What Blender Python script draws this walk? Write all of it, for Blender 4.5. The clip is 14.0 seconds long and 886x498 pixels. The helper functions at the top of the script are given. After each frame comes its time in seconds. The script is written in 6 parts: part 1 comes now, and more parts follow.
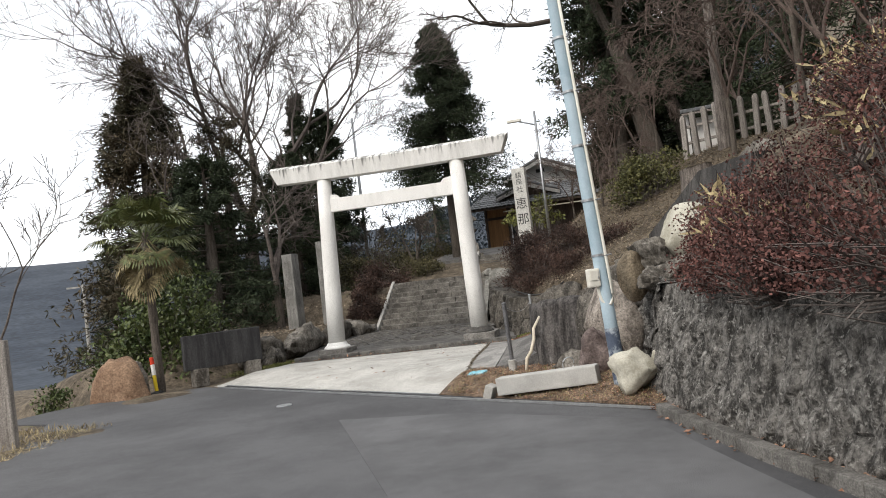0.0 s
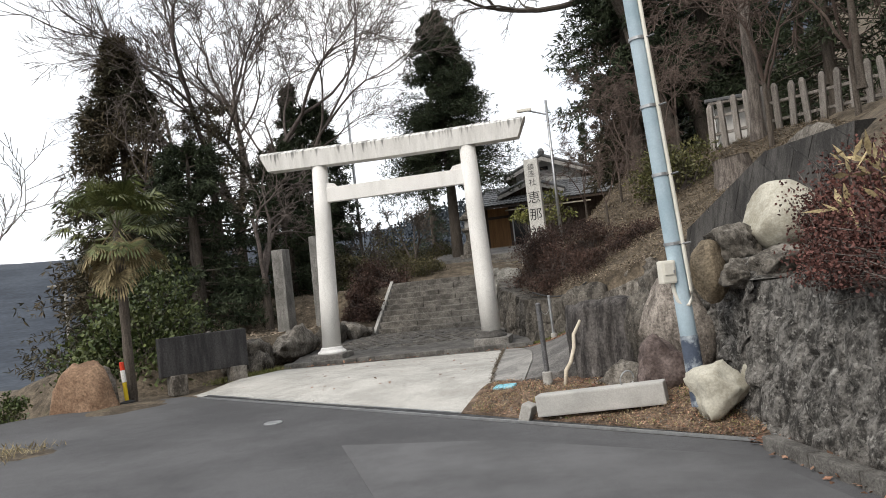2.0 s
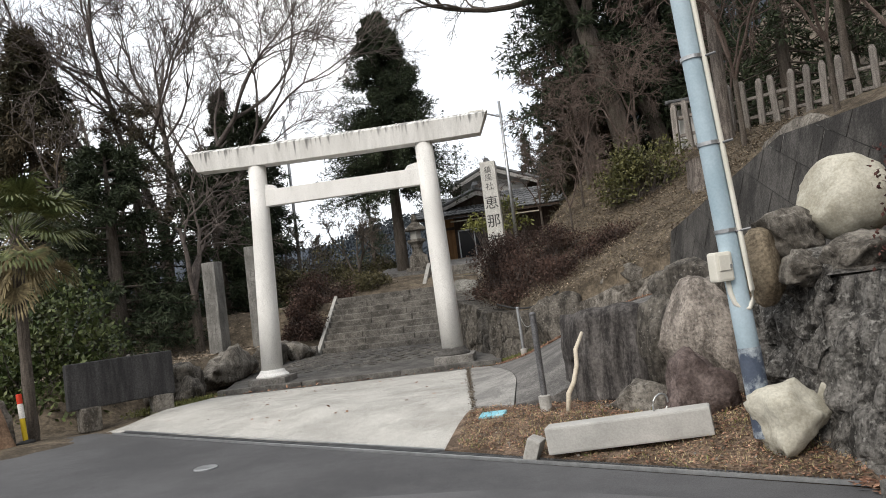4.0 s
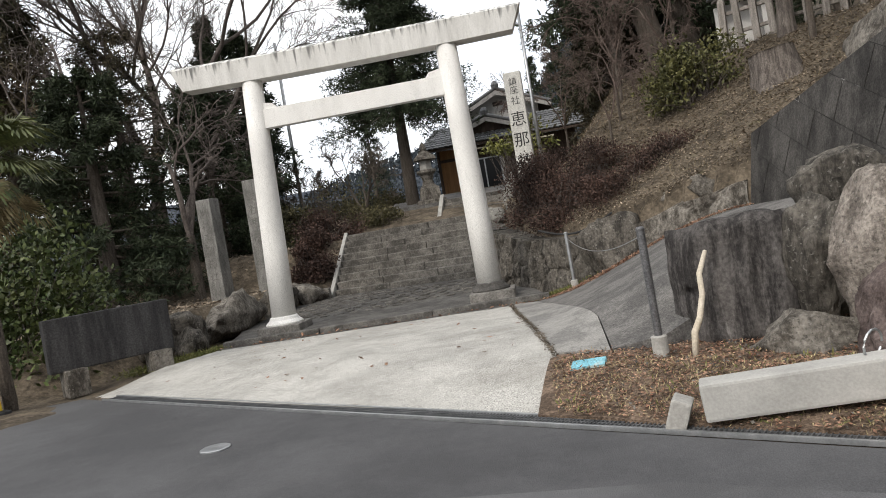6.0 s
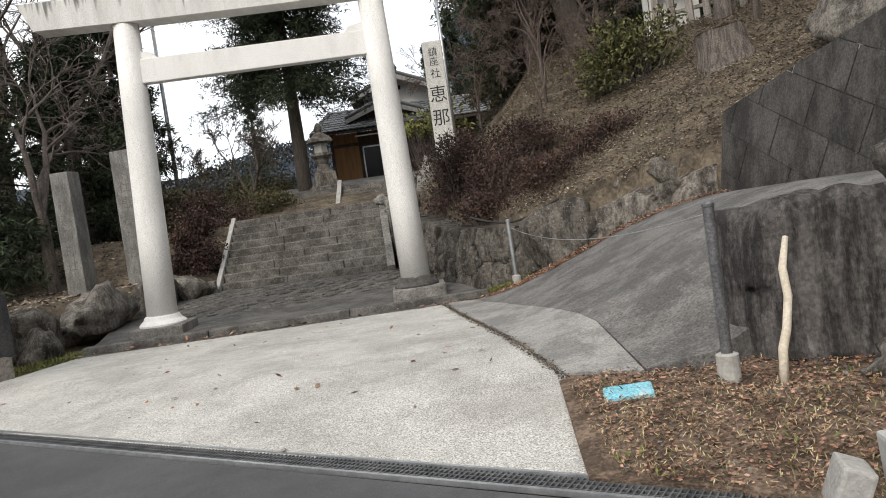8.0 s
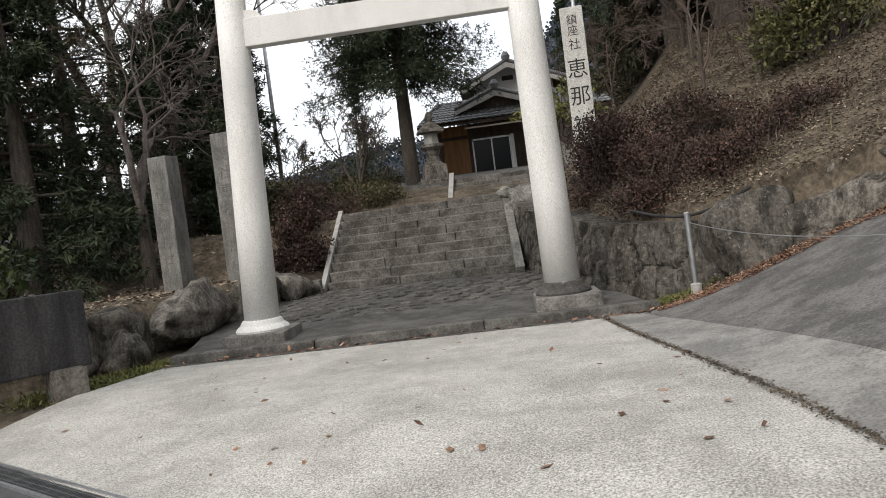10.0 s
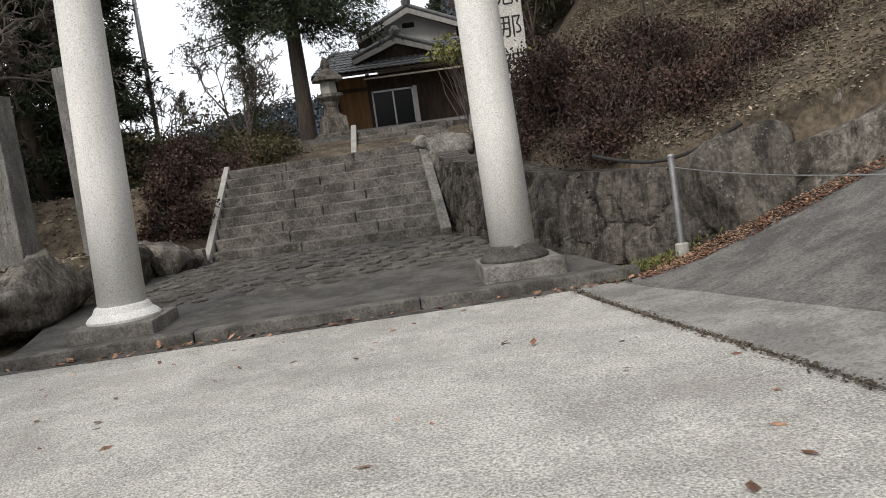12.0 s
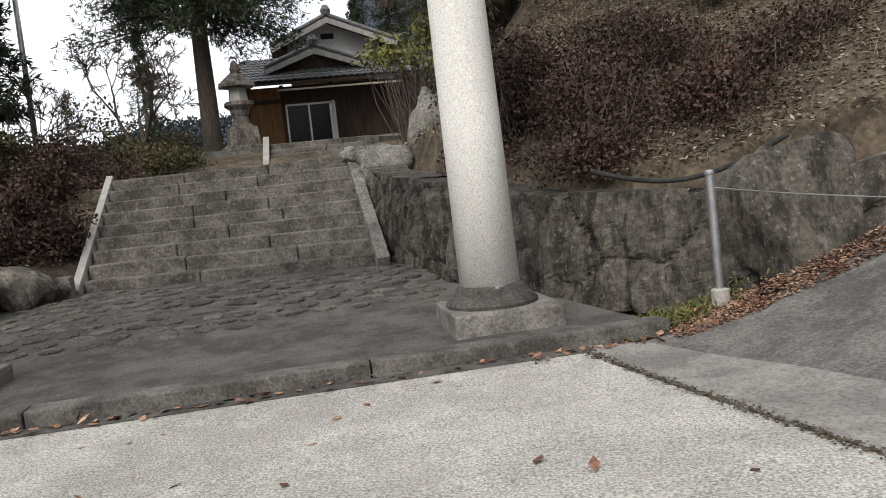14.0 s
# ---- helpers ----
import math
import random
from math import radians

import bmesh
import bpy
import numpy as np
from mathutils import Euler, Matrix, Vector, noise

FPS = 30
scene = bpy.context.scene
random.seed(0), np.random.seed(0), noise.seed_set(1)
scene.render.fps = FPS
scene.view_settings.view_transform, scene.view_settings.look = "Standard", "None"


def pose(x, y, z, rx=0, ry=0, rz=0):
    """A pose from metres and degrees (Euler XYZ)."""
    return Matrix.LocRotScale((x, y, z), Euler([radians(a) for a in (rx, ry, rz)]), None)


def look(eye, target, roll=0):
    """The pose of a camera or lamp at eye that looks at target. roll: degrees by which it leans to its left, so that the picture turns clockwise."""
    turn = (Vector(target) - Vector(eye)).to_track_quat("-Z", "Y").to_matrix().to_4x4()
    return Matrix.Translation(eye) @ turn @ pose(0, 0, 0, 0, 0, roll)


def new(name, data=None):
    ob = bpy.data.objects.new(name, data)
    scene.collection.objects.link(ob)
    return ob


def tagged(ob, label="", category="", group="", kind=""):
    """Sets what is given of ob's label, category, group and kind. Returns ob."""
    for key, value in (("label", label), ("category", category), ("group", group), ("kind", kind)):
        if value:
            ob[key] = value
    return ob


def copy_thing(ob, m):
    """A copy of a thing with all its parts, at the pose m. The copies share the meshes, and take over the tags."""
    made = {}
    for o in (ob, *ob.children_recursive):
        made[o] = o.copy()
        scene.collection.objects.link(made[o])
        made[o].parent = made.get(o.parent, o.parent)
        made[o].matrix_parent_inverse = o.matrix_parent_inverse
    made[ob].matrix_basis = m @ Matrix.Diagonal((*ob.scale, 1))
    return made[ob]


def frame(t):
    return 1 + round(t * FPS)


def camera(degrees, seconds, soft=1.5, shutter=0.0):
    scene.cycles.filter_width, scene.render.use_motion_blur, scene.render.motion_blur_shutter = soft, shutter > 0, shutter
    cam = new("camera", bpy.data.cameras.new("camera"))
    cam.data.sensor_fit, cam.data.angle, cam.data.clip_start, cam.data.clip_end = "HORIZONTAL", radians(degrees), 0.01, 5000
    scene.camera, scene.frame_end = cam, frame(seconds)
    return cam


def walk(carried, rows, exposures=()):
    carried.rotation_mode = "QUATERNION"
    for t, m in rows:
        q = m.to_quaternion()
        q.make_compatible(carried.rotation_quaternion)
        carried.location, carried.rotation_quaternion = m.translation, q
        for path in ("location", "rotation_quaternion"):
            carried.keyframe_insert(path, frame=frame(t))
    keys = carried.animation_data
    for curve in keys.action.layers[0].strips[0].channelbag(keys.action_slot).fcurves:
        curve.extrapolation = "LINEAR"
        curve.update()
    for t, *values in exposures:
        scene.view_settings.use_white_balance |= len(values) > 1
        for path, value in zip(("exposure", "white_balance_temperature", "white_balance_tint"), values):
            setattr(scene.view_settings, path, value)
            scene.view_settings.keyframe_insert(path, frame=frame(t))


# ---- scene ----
cam = camera(61.2, 14.0, soft=0.95)
PATH = [
    (0, look((5.478, -19.281, 1.376), (5.003, -17.112, 1.471), -7.0)),
    (0.5, look((5.253, -18.826, 1.363), (4.773, -16.658, 1.452), -7.4)),
    (1, look((5.039, -18.327, 1.350), (4.586, -16.152, 1.428), -7.2)),
    (1.5, look((4.817, -17.904, 1.328), (4.416, -15.720, 1.408), -8.6)),
    (2, look((4.602, -17.460, 1.319), (4.158, -15.284, 1.421), -6.3)),
    (2.2, look((4.512, -17.284, 1.293), (4.143, -15.096, 1.394), -7.5)),
    (4.3, look((3.667, -15.467, 1.251), (3.480, -13.257, 1.380), -6.9)),
    (4.5, look((3.577, -15.251, 1.251), (3.443, -13.033, 1.317), -6.9)),
    (5, look((3.338, -14.753, 1.223), (3.210, -12.534, 1.218), -8.0)),
    (5.5, look((3.108, -14.240, 1.184), (2.822, -12.036, 1.154), -7.1)),
    (6, look((2.872, -13.727, 1.146), (2.607, -11.521, 1.097), -9.5)),
    (6.5, look((2.661, -13.220, 1.141), (2.377, -11.018, 1.056), -7.5)),
    (7, look((2.449, -12.717, 1.129), (2.417, -10.496, 1.042), -6.0)),
    (7.5, look((2.243, -12.226, 1.126), (2.258, -10.006, 1.030), -6.3)),
    (8, look((2.000, -11.744, 1.102), (2.088, -9.527, 0.982), -8.1)),
    (8.5, look((1.791, -11.259, 1.088), (1.580, -9.049, 1.000), -8.0)),
    (8.7, look((1.702, -11.067, 1.058), (1.483, -8.857, 0.973), -7.1)),
    (10.8, look((1.154, -8.772, 1.030), (1.030, -6.554, 0.950), -8.4)),
    (11, look((1.091, -8.581, 1.007), (1.119, -6.361, 0.913), -7.3)),
    (11.5, look((0.954, -8.123, 0.954), (1.049, -5.908, 0.820), -10.6)),
    (12, look((0.909, -7.577, 0.948), (1.013, -5.369, 0.718), -8.0)),
    (12.5, look((0.810, -7.064, 0.947), (1.004, -4.862, 0.714), -8.0)),
    (13, look((0.750, -6.523, 0.924), (0.842, -4.310, 0.753), -8.2)),
    (13.5, look((0.664, -6.023, 0.878), (0.911, -3.821, 0.720), -7.7)),
    (14, look((0.667, -5.538, 0.889), (1.052, -3.357, 0.702), -6.0)),
]
walk(cam, PATH, [(0.0, 0.38), (2.0, 0.3), (5.0, 0.26), (8.0, 0.3), (11.0, 0.14), (13.0, 0.16), (14.0, 0.26)])

# ---------------------------------------------------------------- light
SUN_EL, SUN_AZ = radians(42), radians(-150)
world = bpy.data.worlds.new("sky")
scene.world = world
world.use_nodes = True
wn, wl = world.node_tree.nodes, world.node_tree.links
wn.clear()
w_out, w_bg, w_mix, w_sky = wn.new("ShaderNodeOutputWorld"), wn.new("ShaderNodeBackground"), wn.new("ShaderNodeMix"), wn.new("ShaderNodeTexSky")
w_sky.sky_type, w_sky.sun_disc = "NISHITA", False
w_sky.sun_elevation, w_sky.sun_rotation, w_sky.dust_density = SUN_EL, radians(210), 3.0
w_scale = wn.new("ShaderNodeVectorMath")
w_scale.operation = "SCALE"
w_scale.inputs["Scale"].default_value = 0.12
w_cloud, w_ramp, w_tc = wn.new("ShaderNodeTexNoise"), wn.new("ShaderNodeValToRGB"), wn.new("ShaderNodeTexCoord")
w_cloud.inputs["Scale"].default_value, w_cloud.inputs["Detail"].default_value = 2.2, 5
w_ramp.color_ramp.elements[0].position, w_ramp.color_ramp.elements[0].color = 0.3, (0.86, 0.9, 0.97, 1)
w_ramp.color_ramp.elements[1].position, w_ramp.color_ramp.elements[1].color = 0.62, (1.0, 0.99, 0.975, 1)
w_mix.data_type = "RGBA"
w_mix.inputs["Factor"].default_value = 0.85
wl.new(w_tc.outputs["Generated"], w_cloud.inputs["Vector"])
wl.new(w_cloud.outputs["Fac"], w_ramp.inputs["Fac"])
wl.new(w_sky.outputs["Color"], w_scale.inputs[0])
wl.new(w_scale.outputs["Vector"], w_mix.inputs["A"])
wl.new(w_ramp.outputs["Color"], w_mix.inputs["B"])
wl.new(w_mix.outputs["Result"], w_bg.inputs["Color"])
w_bg.inputs["Strength"].default_value = 1.3
wl.new(w_bg.outputs["Background"], w_out.inputs["Surface"])

sun_data = bpy.data.lights.new("sun", "SUN")
sun_data.energy, sun_data.angle, sun_data.color = 1.5, radians(18), (1.0, 0.93, 0.84)
sun = new("sun", sun_data)
sun_dir = Vector((math.sin(SUN_AZ) * math.cos(SUN_EL), math.cos(SUN_AZ) * math.cos(SUN_EL), math.sin(SUN_EL)))
sun.matrix_world = look(sun_dir * 60, (0, 0, 0))


# ---------------------------------------------------------------- materials
def mat(name, c1, c2, scale=6.0, rough=0.85, bump=0.3, fine=60.0, streak=None, metal=0.0, island=0.0, c3=None, spots=0.0, ob_rand=0.0, detail=6, grain=0.75, crisp=0.0):
    """Two colours mixed by a broad noise, shaded by a fine one, with relief; optional third colour in patches, streaks along z, variation per island or object."""
    m = bpy.data.materials.new(name)
    m.use_nodes = True
    nt = m.node_tree
    n, l = nt.nodes, nt.links
    b = n["Principled BSDF"]
    b.inputs["Roughness"].default_value, b.inputs["Metallic"].default_value = rough, metal
    b.inputs["Specular IOR Level"].default_value = 0.3
    tc = n.new("ShaderNodeNewGeometry")
    mp = n.new("ShaderNodeMapping")
    l.new(tc.outputs["Position"], mp.inputs["Vector"])
    if streak:
        mp.inputs["Scale"].default_value = streak
    n1, n2 = n.new("ShaderNodeTexNoise"), n.new("ShaderNodeTexNoise")
    n1.inputs["Scale"].default_value, n1.inputs["Detail"].default_value, n1.inputs["Roughness"].default_value = scale, detail + 6 * crisp, 0.65 + 0.12 * crisp
    n2.inputs["Scale"].default_value, n2.inputs["Detail"].default_value = fine, 3 + 5 * crisp
    l.new(mp.outputs["Vector"], n1.inputs["Vector"])
    l.new(tc.outputs["Position"], n2.inputs["Vector"])
    r = n.new("ShaderNodeValToRGB")
    r.color_ramp.elements[0].position, r.color_ramp.elements[1].position = 0.36 + 0.07 * crisp, 0.64 - 0.07 * crisp
    r.color_ramp.elements[0].color, r.color_ramp.elements[1].color = (*c1, 1), (*c2, 1)
    l.new(n1.outputs["Fac"], r.inputs["Fac"])
    col = r.outputs["Color"]
    mul = n.new("ShaderNodeMix")
    mul.data_type, mul.blend_type = "RGBA", "MULTIPLY"
    mul.inputs["Factor"].default_value = grain
    r2 = n.new("ShaderNodeValToRGB")
    r2.color_ramp.elements[0].position, r2.color_ramp.elements[1].position = 0.35, 0.65
    r2.color_ramp.elements[0].color, r2.color_ramp.elements[1].color = (0.55, 0.55, 0.55, 1), (1.25, 1.25, 1.25, 1)
    l.new(n2.outputs["Fac"], r2.inputs["Fac"])
    l.new(col, mul.inputs["A"])
    l.new(r2.outputs["Color"], mul.inputs["B"])
    col = mul.outputs["Result"]
    if c3:
        n3, r3, mx = n.new("ShaderNodeTexNoise"), n.new("ShaderNodeValToRGB"), n.new("ShaderNodeMix")
        n3.inputs["Scale"].default_value, n3.inputs["Detail"].default_value = scale * 0.45, 8
        n3.inputs["Roughness"].default_value = 0.7
        off = n.new("ShaderNodeVectorMath")
        off.inputs[1].default_value = (13.1, 4.7, 2.2)
        l.new(mp.outputs["Vector"], off.inputs[0])
        l.new(off.outputs["Vector"], n3.inputs["Vector"])
        r3.color_ramp.elements[0].position, r3.color_ramp.elements[1].position = 0.62 - spots, 0.72 - spots
        l.new(n3.outputs["Fac"], r3.inputs["Fac"])
        mx.data_type = "RGBA"
        mx.inputs["B"].default_value = (*c3, 1)
        l.new(r3.outputs["Color"], mx.inputs["Factor"])
        l.new(col, mx.inputs["A"])
        col = mx.outputs["Result"]
    if island or ob_rand:
        h, mr = n.new("ShaderNodeHueSaturation"), n.new("ShaderNodeMapRange")
        amount = island or ob_rand
        mr.inputs["To Min"].default_value, mr.inputs["To Max"].default_value = 1 - amount, 1 + amount
        if island:
            l.new(tc.outputs["Random Per Island"], mr.inputs["Value"])
        else:
            l.new(n.new("ShaderNodeObjectInfo").outputs["Random"], mr.inputs["Value"])
        l.new(mr.outputs["Result"], h.inputs["Value"])
        l.new(col, h.inputs["Color"])
        col = h.outputs["Color"]
    l.new(col, b.inputs["Base Color"])
    if bump:
        ad, bp = n.new("ShaderNodeMath"), n.new("ShaderNodeBump")
        ad.operation = "MULTIPLY_ADD"
        ad.inputs[1].default_value = 0.35
        l.new(n2.outputs["Fac"], ad.inputs[0])
        l.new(n1.outputs["Fac"], ad.inputs[2])
        bp.inputs["Strength"].default_value, bp.inputs["Distance"].default_value = bump, 0.05
        l.new(ad.outputs["Value"], bp.inputs["Height"])
        l.new(bp.outputs["Normal"], b.inputs["Normal"])
    return m


M_ASPHALT2 = mat("asphalt_patch_surface", (0.082, 0.082, 0.085), (0.125, 0.125, 0.129), 0.5, 0.8, 0.3, 120, grain=0.5, crisp=0.6)
M_BEAM = mat("pale_grey_granite", (0.34, 0.335, 0.315), (0.46, 0.45, 0.425), 2.0, 0.85, 0.15, 60, grain=0.2)
M_PATCH = mat("patch_concrete", (0.2, 0.195, 0.185), (0.33, 0.32, 0.3), 1.6, 0.9, 0.5, 45, c3=(0.13, 0.125, 0.115), crisp=1.0)
# pillar letters: shade of the carved strokes is put into a darker stone colour
M_CARVED = mat("carved_shadowed_stone", (0.13, 0.126, 0.116), (0.21, 0.203, 0.188), 8, 0.95, 0.0, 60)
M_ASPHALT = mat("asphalt", (0.062, 0.062, 0.065), (0.1, 0.1, 0.104), 0.35, 0.8, 0.3, 120, c3=(0.07, 0.07, 0.072), spots=-0.02, grain=0.5, crisp=0.6)
M_CONC = mat("apron_concrete", (0.38, 0.37, 0.342), (0.55, 0.538, 0.5), 1.1, 0.9, 0.7, 75, c3=(0.25, 0.235, 0.21), spots=-0.03, crisp=0.8, grain=1.0)
M_CONC2 = mat("ramp_concrete", (0.1, 0.096, 0.092), (0.19, 0.182, 0.172), 1.6, 0.9, 0.5, 45, c3=(0.24, 0.23, 0.215), spots=-0.05, crisp=1.0)
M_WHITE = mat("white_painted_concrete", (0.74, 0.73, 0.7), (0.86, 0.85, 0.82), 2.5, 0.75, 0.2, 85, streak=(1, 1, 0.25), grain=0.45, crisp=0.4)
M_WHITE_TOP = mat("weathered_white_beam", (0.62, 0.61, 0.58), (0.78, 0.77, 0.74), 2.2, 0.78, 0.12, 70, streak=(2.2, 1, 0.35), c3=(0.2, 0.2, 0.19), spots=-0.06, grain=0.3)
M_STONE = mat("grey_stone", (0.075, 0.066, 0.055), (0.25, 0.23, 0.2), 2.6, 0.9, 1.0, 24, streak=(1.6, 1.6, 0.7), c3=(0.045, 0.04, 0.032), crisp=1.0)
M_STONE_D = mat("dark_stone", (0.036, 0.032, 0.027), (0.15, 0.136, 0.116), 2.4, 0.85, 1.0, 22, streak=(2.2, 2.2, 0.45), c3=(0.29, 0.265, 0.23), spots=-0.02, crisp=1.0)
M_STONE_P = mat("pinkish_boulder", (0.15, 0.13, 0.112), (0.4, 0.355, 0.31), 3.5, 0.9, 1.0, 34, c3=(0.09, 0.08, 0.068), streak=(1.6, 1.6, 0.5), crisp=1.0)
M_STONE_W = mat("pale_rock", (0.34, 0.32, 0.255), (0.5, 0.48, 0.405), 3.0, 0.9, 0.3, 45, c3=(0.26, 0.25, 0.17), grain=0.35, crisp=0.7)
M_STEP = mat("step_stone", (0.085, 0.079, 0.07), (0.2, 0.187, 0.168), 2.4, 0.9, 0.6, 32, c3=(0.055, 0.052, 0.046), spots=0.02, ob_rand=0.18, crisp=1.0)
M_SLAB = mat("carved_slab_stone", (0.3, 0.29, 0.27), (0.42, 0.41, 0.38), 3.0, 0.85, 0.3, 50, c3=(0.2, 0.19, 0.18), grain=0.3)
M_PLINTH = mat("plinth_stone", (0.12, 0.112, 0.102), (0.26, 0.248, 0.228), 3.0, 0.9, 0.5, 50, c3=(0.065, 0.06, 0.053), spots=0.0, crisp=0.5)
M_EARTH = mat("hill_earth", (0.065, 0.052, 0.037), (0.155, 0.125, 0.09), 2.2, 0.95, 0.9, 18, c3=(0.12, 0.11, 0.055), crisp=1.0)
# blue of distance haze is mixed into this forest colour
M_FAR = mat("haze_blue_far_forest", (0.02, 0.028, 0.042), (0.042, 0.053, 0.07), 0.035, 0.95, 0.6, 0.9, crisp=1.0)
M_MOSS = mat("moss_grass", (0.1, 0.12, 0.035), (0.2, 0.19, 0.07), 4, 0.95, 0.6, 60)
M_BARK = mat("bark", (0.07, 0.058, 0.048), (0.14, 0.12, 0.1), 6, 0.95, 0.8, 40, streak=(3, 3, 0.5))
M_TWIG = mat("grey_twig", (0.09, 0.075, 0.068), (0.17, 0.145, 0.13), 6, 0.95, 0.2, 40)
M_NEEDLE = mat("conifer_needles", (0.024, 0.036, 0.019), (0.055, 0.07, 0.036), 1.2, 0.8, 0.0, 30, island=0.5)
M_NEEDLE_B = mat("brownish_conifer_needles", (0.04, 0.046, 0.026), (0.1, 0.078, 0.048), 0.5, 0.8, 0.0, 30, island=0.5)
M_LEAF = mat("evergreen_leaves", (0.04, 0.065, 0.02), (0.11, 0.13, 0.045), 2, 0.5, 0.0, 30, island=0.5)
M_LEAF_R = mat("winter_azalea_leaves", (0.038, 0.024, 0.019), (0.098, 0.058, 0.045), 1.5, 0.75, 0.0, 30, island=0.6)
M_PALM = mat("palm_leaves", (0.06, 0.085, 0.03), (0.15, 0.16, 0.06), 1.5, 0.55, 0.0, 30, island=0.35)
M_PALM_DRY = mat("dry_palm_leaves", (0.17, 0.135, 0.07), (0.3, 0.25, 0.14), 2, 0.8, 0.0, 30, island=0.35)
M_LITTER = mat("dead_leaves", (0.16, 0.078, 0.05), (0.37, 0.235, 0.16), 5, 0.9, 0.0, 40, island=0.6)
M_BRUSH = mat("dull_brush_leaves", (0.05, 0.05, 0.025), (0.12, 0.105, 0.05), 1.5, 0.8, 0.0, 30, island=0.5)
M_TWIG_R = mat("reddish_twig", (0.085, 0.062, 0.052), (0.15, 0.115, 0.098), 3, 0.95, 0.0, 40)
# far foliage, its green shifted to blue in place of air haze
M_FARTREE = mat("haze_blue_far_trees", (0.024, 0.033, 0.042), (0.05, 0.06, 0.068), 0.03, 0.95, 0.0, 0.4, island=0.35)
M_LITTER_P = mat("pale_dead_leaves", (0.13, 0.1, 0.072), (0.34, 0.275, 0.205), 3, 0.9, 0.0, 40, island=0.55)
M_STRAW = mat("dry_grass", (0.28, 0.22, 0.12), (0.42, 0.35, 0.2), 5, 0.9, 0.0, 40, island=0.4)
M_STEEL = mat("galvanized_steel", (0.35, 0.36, 0.37), (0.5, 0.51, 0.52), 8, 0.4, 0.05, 80, metal=0.8, grain=0.2)
M_POLE = mat("blue_grey_painted_steel", (0.3, 0.4, 0.46), (0.42, 0.52, 0.58), 1.5, 0.5, 0.05, 60, c3=(0.2, 0.23, 0.25), spots=-0.08, grain=0.12)
M_POLE_NAVY = mat("peeling_navy_paint", (0.05, 0.065, 0.1), (0.08, 0.1, 0.14), 5, 0.6, 0.2, 60, c3=(0.42, 0.47, 0.5), spots=0.1, grain=0.2)
M_PLASTIC = mat("cream_plastic", (0.62, 0.6, 0.52), (0.72, 0.7, 0.63), 3, 0.45, 0.0, 60, grain=0.08)
M_WOOD_GREY = mat("weathered_wood", (0.2, 0.18, 0.16), (0.36, 0.33, 0.3), 4, 0.9, 0.5, 50, streak=(4, 4, 0.4), ob_rand=0.15)
M_WOOD_PALE = mat("pale_bare_wood", (0.5, 0.44, 0.34), (0.66, 0.6, 0.5), 5, 0.8, 0.3, 50, grain=0.3)
M_WOOD_DARK = mat("dark_stained_wood", (0.045, 0.032, 0.025), (0.09, 0.065, 0.05), 3, 0.75, 0.3, 50, streak=(4, 4, 0.4))
M_WOOD_ORANGE = mat("orange_brown_boards", (0.2, 0.1, 0.04), (0.32, 0.17, 0.07), 3, 0.6, 0.2, 50, streak=(5, 5, 0.3))
M_PLASTER = mat("white_plaster", (0.68, 0.67, 0.65), (0.78, 0.77, 0.75), 2, 0.9, 0.1, 60, grain=0.2)
M_TILE = mat("grey_roof_tiles", (0.11, 0.115, 0.12), (0.2, 0.205, 0.21), 5, 0.55, 0.2, 60, island=0.2)
M_BLACK = mat("engraved_dark_paint", (0.025, 0.025, 0.025), (0.05, 0.05, 0.05), 8, 0.9, 0.0, 60)
M_RED = mat("red_plastic", (0.55, 0.04, 0.02), (0.65, 0.07, 0.03), 4, 0.45, 0.0, 60, grain=0.1)
M_YELLOW = mat("yellow_plastic", (0.62, 0.45, 0.02), (0.72, 0.52, 0.04), 4, 0.45, 0.0, 60, grain=0.1)
M_BLUE = mat("sky_blue_paint", (0.16, 0.42, 0.52), (0.24, 0.52, 0.6), 6, 0.7, 0.1, 60, c3=(0.45, 0.52, 0.5))
M_RW = mat("stained_concrete_blocks", (0.032, 0.03, 0.028), (0.085, 0.08, 0.074), 1.8, 0.9, 0.5, 40, streak=(1, 1, 0.5), ob_rand=0.15, crisp=1.0)
M_PAVE = mat("dark_worn_paving", (0.06, 0.057, 0.053), (0.125, 0.119, 0.111), 1.8, 0.9, 0.4, 60, c3=(0.085, 0.08, 0.075), crisp=1.0)
M_KERB = mat("kerb_stone", (0.075, 0.071, 0.065), (0.17, 0.162, 0.149), 3.0, 0.9, 0.5, 60, c3=(0.05, 0.047, 0.042), crisp=0.8)
M_COBBLE = mat("cobble_stone", (0.06, 0.056, 0.05), (0.14, 0.131, 0.118), 5, 0.9, 0.6, 40, c3=(0.24, 0.23, 0.21), spots=-0.05, ob_rand=0.3, crisp=1.0)
M_COLLAR = mat("flaking_collar_paint", (0.045, 0.042, 0.039), (0.1, 0.095, 0.088), 5, 0.9, 0.4, 50, c3=(0.6, 0.59, 0.56), spots=0.02, crisp=0.6)
M_GRATE = mat("dull_grating_steel", (0.12, 0.125, 0.13), (0.22, 0.225, 0.23), 8, 0.5, 0.05, 80, metal=0.6, grain=0.2)
M_STONE_R = mat("reddish_dark_stone", (0.075, 0.055, 0.05), (0.19, 0.15, 0.138), 3.0, 0.9, 0.9, 30, c3=(0.26, 0.24, 0.22), spots=-0.04, crisp=1.0)
M_STONE_B = mat("brown_stone", (0.13, 0.1, 0.065), (0.26, 0.21, 0.145), 2.5, 0.85, 0.4, 40, c3=(0.09, 0.07, 0.05), crisp=0.8)
